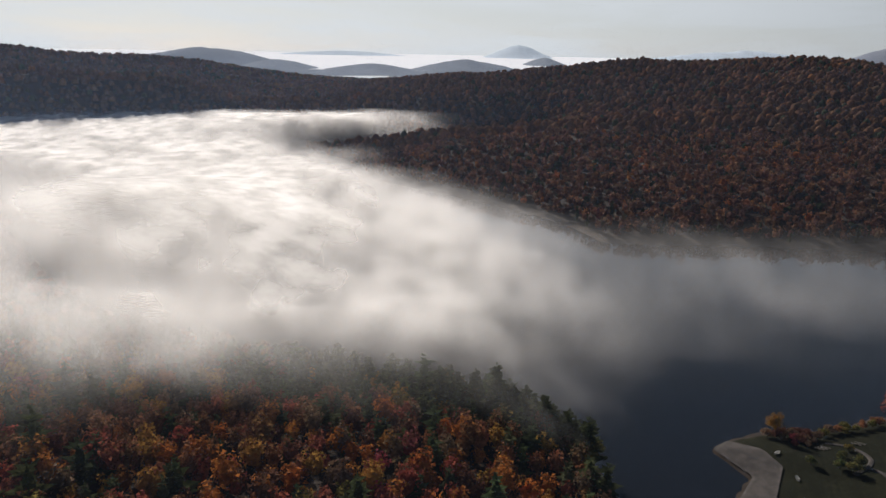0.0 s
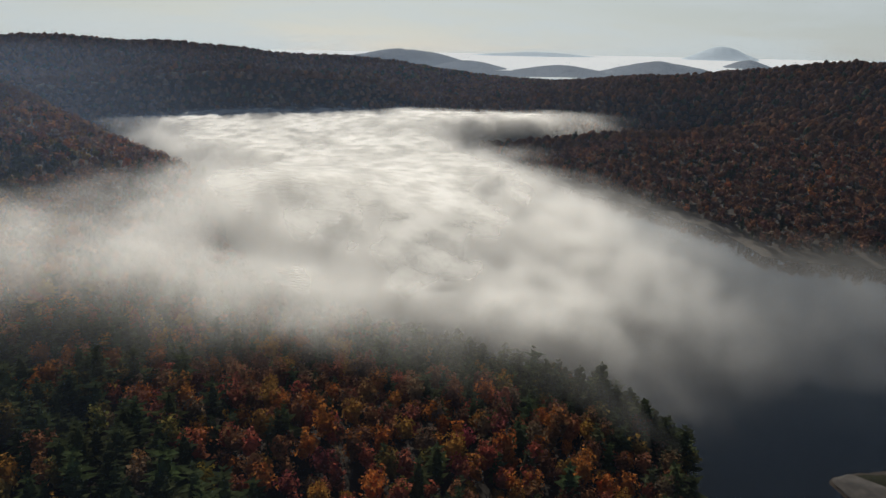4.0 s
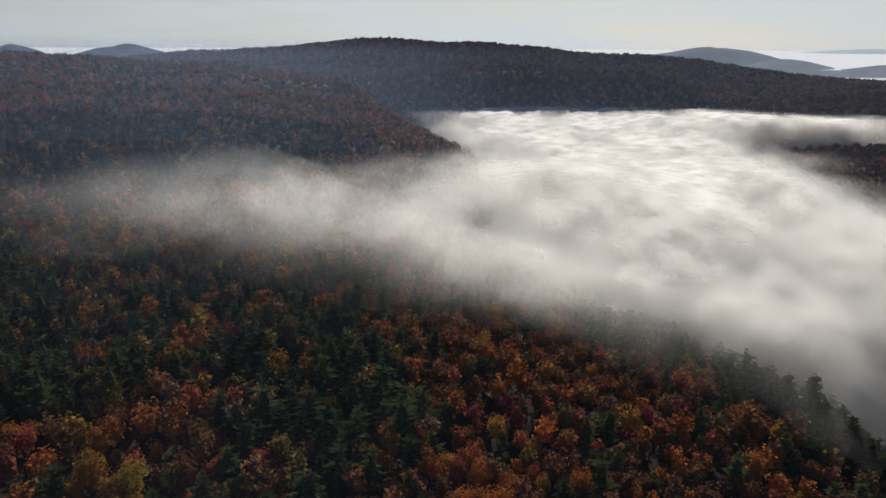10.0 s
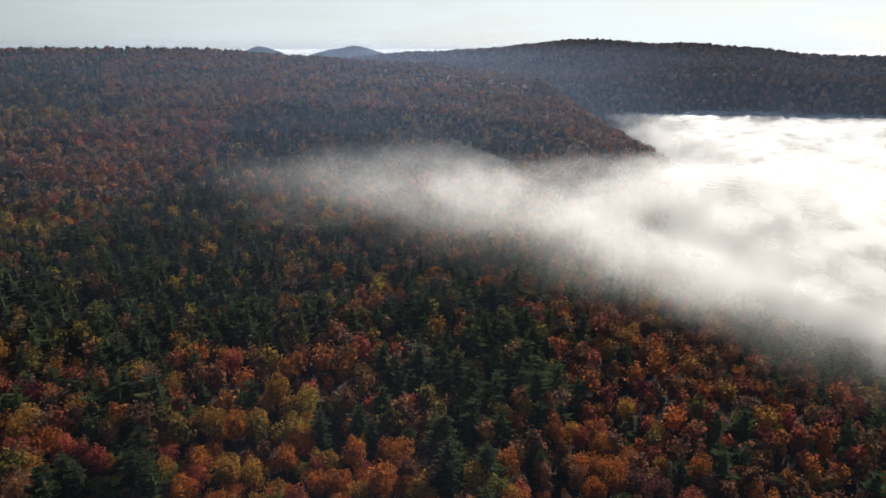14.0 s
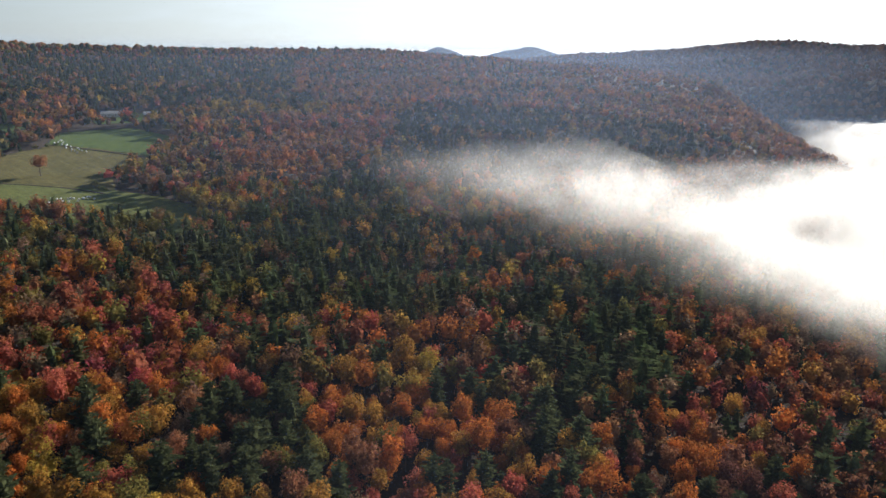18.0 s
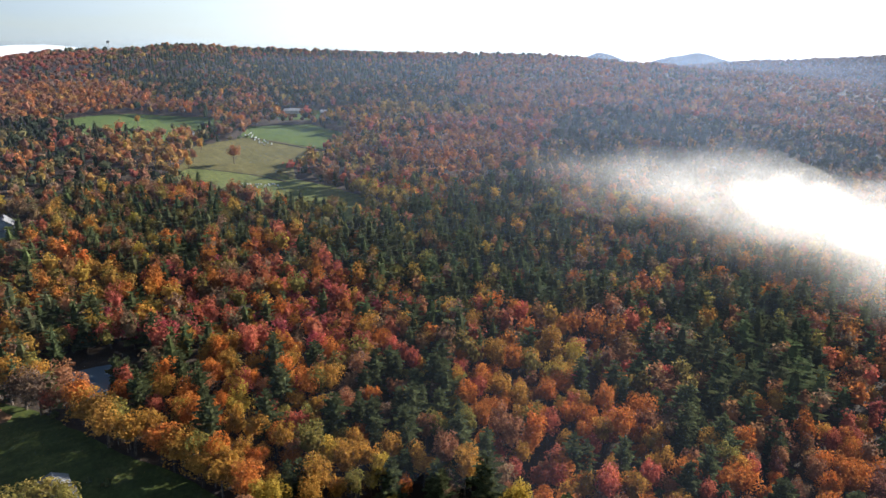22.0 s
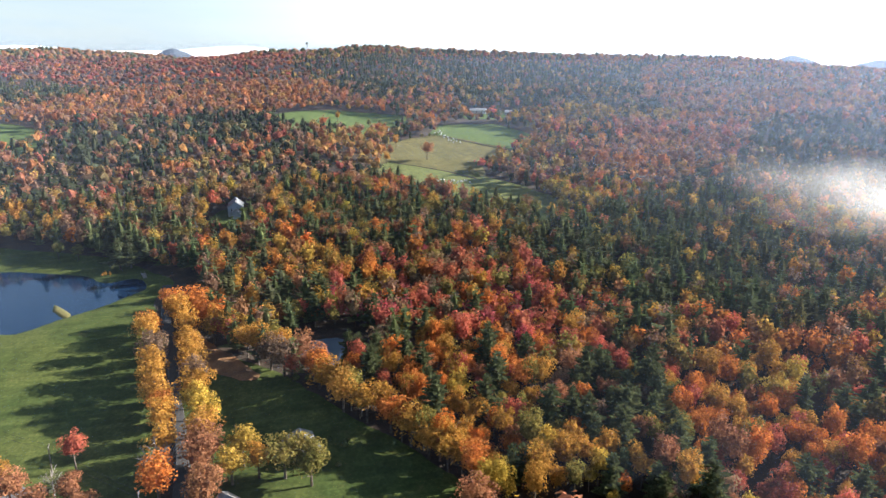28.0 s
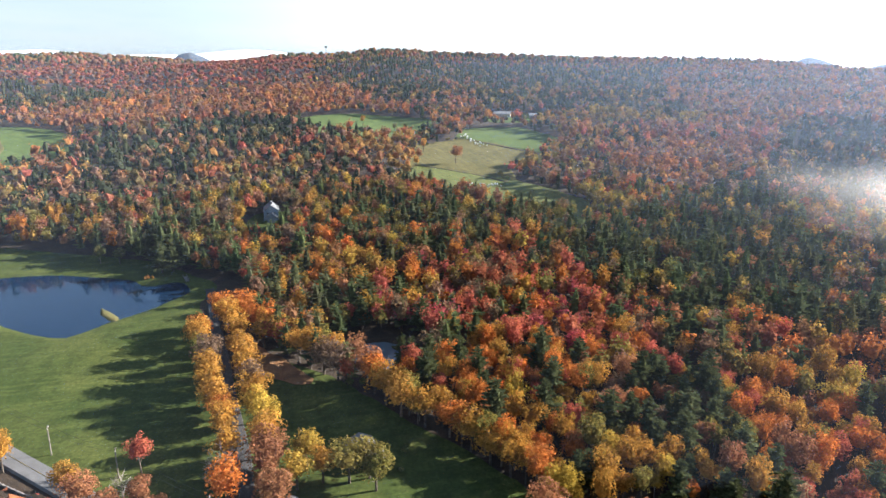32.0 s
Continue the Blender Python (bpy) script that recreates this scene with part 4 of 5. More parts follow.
thin_east = np.clip(1 - (fx + 100) / 215, 0.07, 1) * lakeward * lakeward * (3 - 2 * lakeward)
over_land = np.clip((land + 25) / 6, 0, 1)
thin_west = np.interp(fx, (-360, -300, -200, -110, -20), (0.28, 0.42, 0.58, 0.85, 1.0)) * np.clip((460 - fy) / 120, 0, 1) + np.clip((fy - 340) / 120, 0, 1)
drape = np.clip((75 - fx) / 60, 0, 1) * np.clip((520 - fy) / 260, 0, 1)
fog_level = np.maximum(fog_level, drape * (land + 34) - (1 - drape) * 40)
land_fade = np.clip((fog_level - land - 2) / 20, 0, 1)
for k in range(FOG_LAYERS):
    u = k / (FOG_LAYERS - 1)
    wander = (fbm(fx + 14 * k, fy, 120.0, 61, 5) - 0.5) * 95 + (fbm(fx + 5 * k, fy, 42.0, 62, 3) - 0.5) * 55
    inside = -fog_edge - u * (24 - 12 * drape) + wander
    floor = np.maximum(LAKE_LEVEL + 3, land + 5 + 12 * drape)
    roof = np.maximum(fog_level, floor + 5)
    top = np.maximum(roof + billow * (8 + 8 * np.clip((fy - 600) / 300, 0, 1)), floor + 4)
    fz = floor + u * (top - floor)
    cover = np.clip(inside / (105 + 30 * np.clip((fy - 350) / 200, 0, 1) + 60 * west), 0, 1)
    cover = (cover * cover * (3 - 2 * cover)) * thin_east * thin_west * land_fade
    streak = np.clip((fbm(fx + 9 * k, fy * 0.32, 46.0, 81, 4) - 0.34) / 0.28, 0, 1)
    cover = cover * (1 - 0.8 * drape * over_land * np.clip((-130 - fx) / 90, 0, 1) * (1 - streak))
    mist = 1 - (1 - 0.985 * np.clip(cover, 0, 1)) ** (1.8 / FOG_LAYERS * (0.6 + 0.8 * u))
    ids = np.arange(fx.size).reshape(fx.shape)
    keep = mist > 0.002
    cell = keep[:-1, :-1] | keep[1:, :-1] | keep[1:, 1:] | keep[:-1, 1:]
    f = np.stack([ids[:-1, :-1][cell], ids[1:, :-1][cell], ids[1:, 1:][cell], ids[:-1, 1:][cell]], -1)
    used, back_to = np.unique(f, return_inverse=True)
    me = mesh_from("fog_layer", np.stack([fx.ravel(), fy.ravel(), fz.ravel()], -1)[used], back_to.reshape(-1, 4), FOG, 4, True)
    me.attributes.new("mist", "FLOAT", "POINT").data.foreach_set("value", mist.ravel()[used].astype(np.float32))
    tagged(new("fog_layer", me), "soft white morning fog lying on the lake", "fog", "fog on the lake", "stuff")

# ---- see-through shells standing in for haze, stronger with distance and by bearing ----
SHELLS = 15
for k in range(SHELLS):
    # the innermost shell lays a faint veil over everything beyond it
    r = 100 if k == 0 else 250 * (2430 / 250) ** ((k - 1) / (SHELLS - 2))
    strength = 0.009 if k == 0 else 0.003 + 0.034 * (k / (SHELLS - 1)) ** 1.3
    ta = np.radians(np.arange(0, 361, 2.0))
    up = np.array([-40.0, 60.0, 100.0, 128.0])
    T_, Z_ = np.meshgrid(ta, up, indexing="ij")
    ids = np.arange(T_.size).reshape(T_.shape)
    f = np.stack([ids[:-1, :-1], ids[1:, :-1], ids[1:, 1:], ids[:-1, 1:]], -1).reshape(-1, 4)
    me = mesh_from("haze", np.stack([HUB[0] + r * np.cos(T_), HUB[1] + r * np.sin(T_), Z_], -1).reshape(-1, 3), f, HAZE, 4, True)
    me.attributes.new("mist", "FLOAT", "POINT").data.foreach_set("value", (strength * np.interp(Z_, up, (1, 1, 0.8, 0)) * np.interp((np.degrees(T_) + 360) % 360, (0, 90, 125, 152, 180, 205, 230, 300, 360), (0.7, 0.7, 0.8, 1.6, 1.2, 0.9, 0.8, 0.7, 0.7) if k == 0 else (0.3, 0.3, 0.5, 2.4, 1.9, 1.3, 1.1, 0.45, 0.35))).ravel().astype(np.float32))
    tagged(new("haze", me), "thin bluish shell standing in for morning haze over the valley", "haze", "morning haze", "stuff")

# ---- the distance: a sea of fog with hills standing out of it ----
ra = np.linspace(2450, 4850, 14)
ta = np.radians(np.arange(30, 262, 2.0))
R_, T_ = np.meshgrid(ra, ta, indexing="ij")
sx, sy = HUB[0] + R_ * np.cos(T_), HUB[1] + R_ * np.sin(T_)
sz = 44 + 36 * (R_ - 2450) / 2400
ids = np.arange(R_.size).reshape(R_.shape)
f = np.stack([ids[:-1, :-1], ids[1:, :-1], ids[1:, 1:], ids[:-1, 1:]], -1).reshape(-1, 4)
tagged(new("backdrop_sea_of_fog", mesh_from("backdrop_sea_of_fog", np.stack([sx, sy, sz], -1).reshape(-1, 3), f, SEA_FOG, 4, True)), "white sea of fog with an added glow filling the far valleys", "fog", kind="structure")


def far_hill(name, azimuth, distance, top, breadth, mat, label, seed):
    """A long low hill in the distance; breadth: half its length in degrees."""
    a = np.linspace(-1, 1, 91)
    s = np.linspace(-1, 1, 13)
    A, S = np.meshgrid(a, s, indexing="ij")
    turn = np.radians(azimuth + A * breadth)
    dist = distance + S * 260
    low = 40 + 36 * (distance - 2450) / 2400
    metres = A * radians(breadth) * distance + 5000
    profile = np.clip(1 - np.abs(A) ** 1.5, 0, 1) ** 1.3 * (1 + 0.7 * (fbm(metres, S * 40 + seed * 310, 420.0, seed) - 0.5) + 0.16 * (fbm(metres, S * 60 + seed * 170, 60.0, seed + 3) - 0.5))
    z = low - 12 + (top - low + 12) * profile * np.exp(-(S * 1.4) ** 2)
    v = np.stack([HUB[0] - dist * np.sin(turn), HUB[1] + dist * np.cos(turn), z], -1).reshape(-1, 3)
    i_ = np.arange(A.size).reshape(A.shape)
    q = np.stack([i_[:-1, :-1], i_[1:, :-1], i_[1:, 1:], i_[:-1, 1:]], -1).reshape(-1, 4)
    tagged(new(name, mesh_from(name, v, q, mat, 4, True)), label, "hill", kind="structure")


far_hill("backdrop_mountain", -4.9, 4500, 149, 3.4, FAR_HILL, "lone mountain on the horizon with pale blue haze painted in", 1)
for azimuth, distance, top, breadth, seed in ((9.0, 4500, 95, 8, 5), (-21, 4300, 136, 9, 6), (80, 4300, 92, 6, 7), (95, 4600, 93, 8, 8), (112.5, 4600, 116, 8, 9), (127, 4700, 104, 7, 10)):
    far_hill("backdrop_ridge", azimuth, distance, top, breadth, FAR_HILL, "far ridge on the horizon paled by haze in its colour", seed)
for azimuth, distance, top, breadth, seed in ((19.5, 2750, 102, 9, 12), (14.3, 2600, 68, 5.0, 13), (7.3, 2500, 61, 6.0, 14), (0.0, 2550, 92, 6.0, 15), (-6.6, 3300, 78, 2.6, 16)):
    far_hill("backdrop_ridge", azimuth, distance, top, breadth, MID_WOODS, "wooded ridge above the sea of fog with blue-grey haze painted in", seed)
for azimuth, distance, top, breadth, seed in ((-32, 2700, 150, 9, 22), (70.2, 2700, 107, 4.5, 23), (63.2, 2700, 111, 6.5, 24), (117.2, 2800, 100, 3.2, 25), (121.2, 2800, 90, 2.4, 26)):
    far_hill("backdrop_ridge", azimuth, distance, top, breadth, FAR_WOODS if azimuth < 0 else WEST_WOODS, "dark wooded ridge beyond the nearer hills with haze in its colour", seed)

sheet("barn_yard", BARN_YARD, GREEN_GRASS, "grassy yard in front of the white barns", "yard", 6.0)

# ---- roads ----
def ribbon(name, line, width, mat, label, category, lift=0.7, step=3.0, offset=0.0, kind="structure"):
    """A strip of road laid over the ground along a centre line."""
    pts = []
    for (ax, ay), (bx, by) in zip(line[:-1], line[1:]):
        n = max(2, int(math.hypot(bx - ax, by - ay) / step))
        pts += [(ax + (bx - ax) * k / n, ay + (by - ay) * k / n) for k in range(n)]
    pts = np.array(pts + [line[-1]], float)
    for _ in range(6):
        pts[1:-1] = (pts[:-2] + 2 * pts[1:-1] + pts[2:]) / 4
    d = np.gradient(pts, axis=0)
    d /= np.linalg.norm(d, axis=1, keepdims=True)
    side = np.stack([-d[:, 1], d[:, 0]], 1)
    mid = pts + side * offset
    z = ground_height(mid[:, 0], mid[:, 1]) + lift
    rows = [np.column_stack([mid + side * s, z + dz]) for s, dz in ((-width / 2 - 0.5, -0.6), (-width / 2, 0), (0, 0.06), (width / 2, 0), (width / 2 + 0.5, -0.6))]
    v = np.stack(rows, 1).reshape(-1, 3)
    ids = np.arange(len(v)).reshape(-1, 5)
    f = np.stack([ids[:-1, :-1], ids[1:, :-1], ids[1:, 1:], ids[:-1, 1:]], -1).reshape(-1, 4)
    return tagged(new(name, mesh_from(name, v, f, mat, 4)), label, category, kind=kind)


ribbon("road", ROAD, 6.2, ASPHALT, "grey two-lane country road with faded centre line", "road")
ribbon("road_line", ROAD, 0.12, LINE_PAINT, "faded yellow centre line on the road", "road marking", 0.79)
ribbon("lane", LANE, 3.4, GRAVEL, "narrow dark gravel lane between two rows of trees", "lane")
ribbon("footpath", [(143, 228), (149, 226), (152.5, 220), (152, 214), (147, 208), (139, 203)], 1.1, RAMP_STONE, "pale curving footpath across the park lawn", "footpath", 0.75, 1.0)
ribbon("footpath", [(147, 208), (150, 204), (149, 199), (158, 190)], 1.1, RAMP_STONE, "pale footpath branch across the park lawn", "footpath", 0.75, 1.0)
ribbon("field_ditch", [(-366, -84), (-384, -108), (-394, -130), (-402, -156)], 2.0, FOREST_FLOOR, "brown grassy ditch crossing the hay field", "ditch", 0.65)
ribbon("field_ditch", [(-513, -126), (-505, -117), (-482, -88), (-459, -59)], 2.0, FOREST_FLOOR, "brown grass ditch dividing two fields", "ditch", 0.65)
ribbon("field_track", [(-330, -470), (-390, -500), (-440, -545)], 3.0, HAY_GRASS, "pale track across the hillside pasture", "track", 0.65)


# ---- shape helpers ----
def box(size, at=(0, 0, 0), bevel=0.0, taper=None):
    bm = bmesh.new()
    bmesh.ops.create_cube(bm, size=1.0)
    for v in bm.verts:
        v.co = Vector((v.co.x * size[0], v.co.y * size[1], v.co.z * size[2]))
        if taper and v.co.z > 0:
            v.co.x, v.co.y = v.co.x * taper[0], v.co.y * taper[1]
        v.co += Vector(at)
    if bevel:
        bmesh.ops.bevel(bm, geom=bm.edges[:], offset=bevel, segments=2, affect="EDGES")
    return bm


def rod(radius, height, at=(0, 0, 0), top=None, sides=10, along="z"):
    bm = bmesh.new()
    bmesh.ops.create_cone(bm, cap_ends=True, segments=sides, radius1=radius, radius2=radius if top is None else top, depth=height)
    if along != "z":
        bmesh.ops.rotate(bm, verts=bm.verts, matrix=Matrix.Rotation(radians(90), 3, "Y" if along == "x" else "X"))
    bmesh.ops.translate(bm, verts=bm.verts, vec=at)
    return bm


def thing(name, x, y, turn=0.0, label="", category="", group="", z=None):
    ob = new(name)
    ob.matrix_world = pose(x, y, ground_at(x, y) if z is None else z, 0, 0, turn)
    return tagged(ob, label, category, group)


def gable_body(length, depth, eaves, rise):
    """Walls of a gabled building as one closed solid."""
    bm = bmesh.new()
    l, d = length / 2, depth / 2
    ends = []
    for x in (-l, l):
        ends.append([bm.verts.new(p) for p in ((x, -d, -0.8), (x, d, -0.8), (x, d, eaves), (x, 0, eaves + rise), (x, -d, eaves))])
    bm.faces.new(ends[0][::-1])
    bm.faces.new(ends[1])
    for k in range(5):
        m = (k + 1) % 5
        bm.faces.new((ends[0][k], ends[0][m], ends[1][m], ends[1][k]))
    return bm


def roof_slope(length, depth, eaves, rise, side, thick=0.18, over=0.45):
    """One slope of a gabled roof, with thickness and an overhang."""
    bm = bmesh.new()
    l, d = length / 2 + over, depth / 2
    drop = over * rise / d
    pts = [(0.0, eaves + rise), (side * (d + over), eaves - drop)]
    vs = [bm.verts.new((x, y, z + t)) for t in (0.03, 0.03 + thick) for y, z in pts for x in (-l, l)]
    for q in ((0, 1, 3, 2), (4, 6, 7, 5), (0, 4, 5, 1), (2, 3, 7, 6), (0, 2, 6, 4), (1, 5, 7, 3)):
        bm.faces.new([vs[k] for k in q])
    bmesh.ops.recalc_face_normals(bm, faces=bm.faces[:])
    return bm


def window(parent, x, y, z, wide, high, face):
    """A framed window on a wall; face: +-1 along y, +-2 along x."""
    deep = 0.1
    size = (wide, deep, high) if abs(face) == 1 else (deep, wide, high)
    out = 0.03 * (1 if face > 0 else -1)
    at = (x, y + out, z) if abs(face) == 1 else (x + out, y, z)
    frame_ob = part("window", box(size, at), WHITE_PAINT, parent, "white-framed window")
    inner = (wide - 0.22, deep, high - 0.22) if abs(face) == 1 else (deep, wide - 0.22, high - 0.22)
    step = 0.015 * (1 if face > 0 else -1)
    at = (at[0], at[1] + step, at[2]) if abs(face) == 1 else (at[0] + step, at[1], at[2])
    part("pane", box(inner, at), DARK_GLASS, frame_ob)
    return frame_ob


def gabled_house(name, x, y, turn, length, depth, eaves, rise, wall, roof, label, category="house", storeys=1, columns=4, chimney=True, group=""):
    house = thing(name, x, y, turn, label, category, group)
    part("wall", gable_body(length, depth, eaves, rise), wall, house)
    for side in (-1, 1):
        part("roof", roof_slope(length, depth, eaves, rise, side), roof, house)
    for s in range(storeys):
        z = 1.5 + s * 2.7
        for c in range(columns):
            u = -length / 2 + length * (c + 0.5) / columns
            for face in (-1, 1):
                if face == -1 and s == 0 and c == columns // 2:
                    door = part("door", box((1.0, 0.12, 2.1), (u, -depth / 2 - 0.02, 1.05)), WHITE_PAINT, house, "white panelled door")
                    part("handle", rod(0.04, 0.08, (u + 0.38, -depth / 2 - 0.12, 1.0), along="y", sides=6), STEEL, door)
                else:
                    window(house, u, face * depth / 2, z, 1.0, 1.35, face)
        for face in (-2, 2):
            for v_ in (-depth / 4, depth / 4):
                window(house, face / 2 * length / 2, v_, z, 0.95, 1.3, face)
    if chimney:
        stack = part("chimney", box((0.8, 0.8, 2.2), (length * 0.22, 0.4, eaves + rise + 0.1), 0.03), FIELD_STONE, house)
        part("chimney_cap", box((0.95, 0.95, 0.15), (length * 0.22, 0.4, eaves + rise + 1.28)), STEEL, stack)
    return house


# ---- buildings ----
near_house = gabled_house("house", -36, -116, 28, 9.0, 7.0, 2.6, 1.7, CREAM_WALL, SLATE_ROOF, "small cream house with a grey shingle roof among trees")
part("wing", gable_body(5.0, 5.0, 2.8, 1.7), CREAM_WALL, near_house).matrix_local = pose(5.6, 1.5, 0, 0, 0, 90)
wing_roof = part("wing_roof", roof_slope(5.0, 5.0, 2.8, 1.7, -1), SLATE_ROOF, near_house)
wing_roof.matrix_local = pose(5.6, 1.5, 0.03, 0, 0, 90)
part("wing_roof", roof_slope(5.0, 5.0, 2.8, 1.7, 1), SLATE_ROOF, near_house).matrix_local = pose(5.6, 1.5, 0.03, 0, 0, 90)
porch = part("porch", box((4.2, 2.0, 0.25), (-1.0, -4.6, 2.5), 0.03), SLATE_ROOF, near_house, "flat grey porch roof")
for px in (-2.8, 0.8):
    part("porch_post", box((0.14, 0.14, 2.5), (px, -5.4, 1.2)), WHITE_PAINT, near_house)

shed = thing("shed", -9.5, -126.5, 62, "long low shed with a pale metal roof", "shed")
part("wall", gable_body(8.0, 3.4, 2.2, 1.0), OLD_WOOD, shed)
part("roof", roof_slope(8.0, 3.4, 2.2, 1.0, 1), PALE_ROOF, shed)
part("roof", roof_slope(8.0, 3.4, 2.2, 1.0, -1), SLATE_ROOF, shed)
shed_door = part("door", box((2.2, 0.12, 1.9), (0.5, -1.72, 0.95)), OLD_WOOD, shed, "plank double door")
part("hinge", box((0.4, 0.05, 0.06), (-0.3, -1.80, 1.4)), STEEL, shed_door)

cottage = gabled_house("farmhouse", -257, -223, 20, 13.0, 8.5, 5.6, 3.4, BLUE_WALL, SLATE_ROOF, "blue-grey two-storey farmhouse in a woodland clearing", storeys=2, columns=5)
part("wing", gable_body(6.0, 5.5, 3.0, 2.0), BLUE_WALL, cottage).matrix_local = pose(8.4, 0.4, 0, 0, 0, 0)
for side in (-1, 1):
    part("wing_roof", roof_slope(6.0, 5.5, 3.0, 2.0, side), SLATE_ROOF, cottage).matrix_local = pose(8.6, 0.4, 0, 0, 0, 0)
gabled_house("barn", -634, -98, 82, 18.0, 9.0, 3.2, 2.0, WHITE_PAINT, PALE_ROOF, "long white barn with a pale metal roof", "barn", 1, 6, False)
gabled_house("barn", -628, -62, 86, 14.0, 7.0, 3.0, 1.6, WHITE_PAINT, PALE_ROOF, "low white stable row beyond the pasture", "barn", 1, 8, False)
gabled_house("farmhouse", -520, -182, 40, 9.0, 7.0, 4.5, 2.6, WHITE_PAINT, SLATE_ROOF, "small white farmhouse beside the hilltop pasture", storeys=1, columns=3)
gabled_house("ridge_house", -1250, 1090, 50, 12.0, 8.0, 6.0, 3.0, WHITE_PAINT, PALE_ROOF, "tiny white house high on the wooded ridge", storeys=2, columns=4)

tower = thing("lookout_tower", -1140, -436, 15, "thin steel lookout tower above the treetops", "tower", z=ground_at(-1140, -436))
TOWER_TOP = 24.0
for sx in (-1, 1):
    for sy in (-1, 1):
        v, f = tube((sx * 2.2, sy * 2.2, -1), (sx * 1.0, sy * 1.0, TOWER_TOP), 0.4, 0.3, 6)
        leg = new("leg", mesh_from("leg", v, f, STEEL))
        leg.parent = tower
for k in range(6):
    w_ = 2.2 - 1.2 * (k + 0.5) / 6
    for sy in (-1, 1):
        part("brace", box((2 * w_, 0.12, 0.12), (0, sy * w_, TOWER_TOP * (k + 0.5) / 6)), STEEL, tower)
part("cabin", box((4.2, 4.2, 2.6), (0, 0, TOWER_TOP + 1.2), 0.05), OLD_WOOD, tower, "square lookout cabin")
part("roof", box((5.4, 5.4, 1.0), (0, 0, TOWER_TOP + 3.0), 0.0, (0.2, 0.2)), STEEL, tower)

# ---- car beside the house ----
car = thing("car", -33, -125, 40, "dark blue parked car beside the house", "car")
body_bm = box((4.3, 1.75, 0.62), (0, 0, 0.62), 0.12)
part("body", body_bm, CAR_BLUE, car)
part("cabin", box((2.3, 1.55, 0.58), (-0.15, 0, 1.2), 0.08, (0.78, 0.86)), DARK_GLASS, car, "dark glazed cabin")
part("roof_panel", box((1.6, 1.3, 0.06), (-0.15, 0, 1.5), 0.02), CAR_BLUE, car)
for wx in (-1.35, 1.35):
    for wy in (-0.86, 0.86):
        wheel = part("wheel", rod(0.33, 0.22, (wx, wy, 0.33), along="y", sides=16), RUBBER, car)
        part("rim", rod(0.2, 0.24, (wx, wy, 0.33), along="y", sides=12), STEEL, wheel)
for wy in (-0.6, 0.6):
    part("headlight", box((0.08, 0.32, 0.16), (2.13, wy, 0.72), 0.02), WHITE_PAINT, car, "clear headlight")


# ---- utility poles and wires ----
def utility_pole(x, y, turn):
    pole = thing("utility_pole", x, y, turn, "weathered wooden utility pole beside the road", "utility pole", "utility poles along the road")
    part("shaft", rod(0.19, 10.0, (0, 0, 4.6), 0.13, 10), OLD_WOOD, pole)
    arm = part("crossarm", box((2.2, 0.14, 0.14), (0, 0.12, 9.0), 0.01), OLD_WOOD, pole)
    for ix in (-0.95, -0.35, 0.35, 0.95):
        part("insulator", rod(0.06, 0.22, (ix, 0.12, 9.17), 0.04, 8), WHITE_PAINT, arm)
    return pole


POLES = [(-38, -242), (-21, -203), (-14.5, -179), (0, -146)]
for px, py in POLES:
    utility_pole(px, py, 25)
for k, ((ax, ay), (bx, by)) in enumerate(zip(POLES[:-1], POLES[1:])):
    za, zb = ground_at(ax, ay) + 9.2, ground_at(bx, by) + 9.2
    pieces = []
    for off in (-0.9, 0.9):
        last = None
        for j in range(9):
            u = j / 8
            p = (ax + (bx - ax) * u + off * 0.9, ay + (by - ay) * u - off * 0.4, za + (zb - za) * u - 1.1 * 4 * u * (1 - u))
            if last:
                pieces.append(tube(last, p, 0.025, 0.025, 4))
            last = p
    tagged(new("overhead_wire", mesh_from("overhead_wire", *joined(pieces), RUBBER)), "thin black sagging wires between utility poles", "wire", "overhead wires")

# ---- stone wall by the road ----
stone_wall = thing("stone_wall", -6, -204, 0, "low dry stone wall beside the road", "stone wall")
WALL_LINE = [(-16, -232), (-11, -218), (-7, -208), (-3, -196), (3, -182), (9, -170)]
rng_stone = random.Random(4)
stone_meshes = []
for k in range(6):
    bm = box((0.62, 0.5, 0.34), (0, 0, 0), 0.07)
    for v in bm.verts:
        v.co += Vector((rng_stone.uniform(-0.05, 0.05), rng_stone.uniform(-0.05, 0.05), rng_stone.uniform(-0.03, 0.03)))
    me = bpy.data.meshes.new("stone")
    bm.to_mesh(me)
    bm.free()
    me.materials.append(FIELD_STONE)
    stone_meshes.append(me)
for (ax, ay), (bx, by) in zip(WALL_LINE[:-1], WALL_LINE[1:]):
    n = int(math.hypot(bx - ax, by - ay) / 0.72)
    for k in range(n):
        for course in range(2):
            u = (k + 0.5 * course) / n
            sx_, sy_ = ax + (bx - ax) * u, ay + (by - ay) * u
            st = new("stone", stone_meshes[rng_stone.randrange(6)])
            st.parent = stone_wall
            st.matrix_world = pose(sx_ + rng_stone.uniform(-0.08, 0.08), sy_, ground_at(sx_, sy_) + 0.15 + 0.33 * course, rng_stone.uniform(-6, 6), rng_stone.uniform(-6, 6), math.degrees(math.atan2(by - ay, bx - ax)) + rng_stone.uniform(-12, 12)) @ Matrix.Diagonal((1.1, 1.1, 1.1, 1))


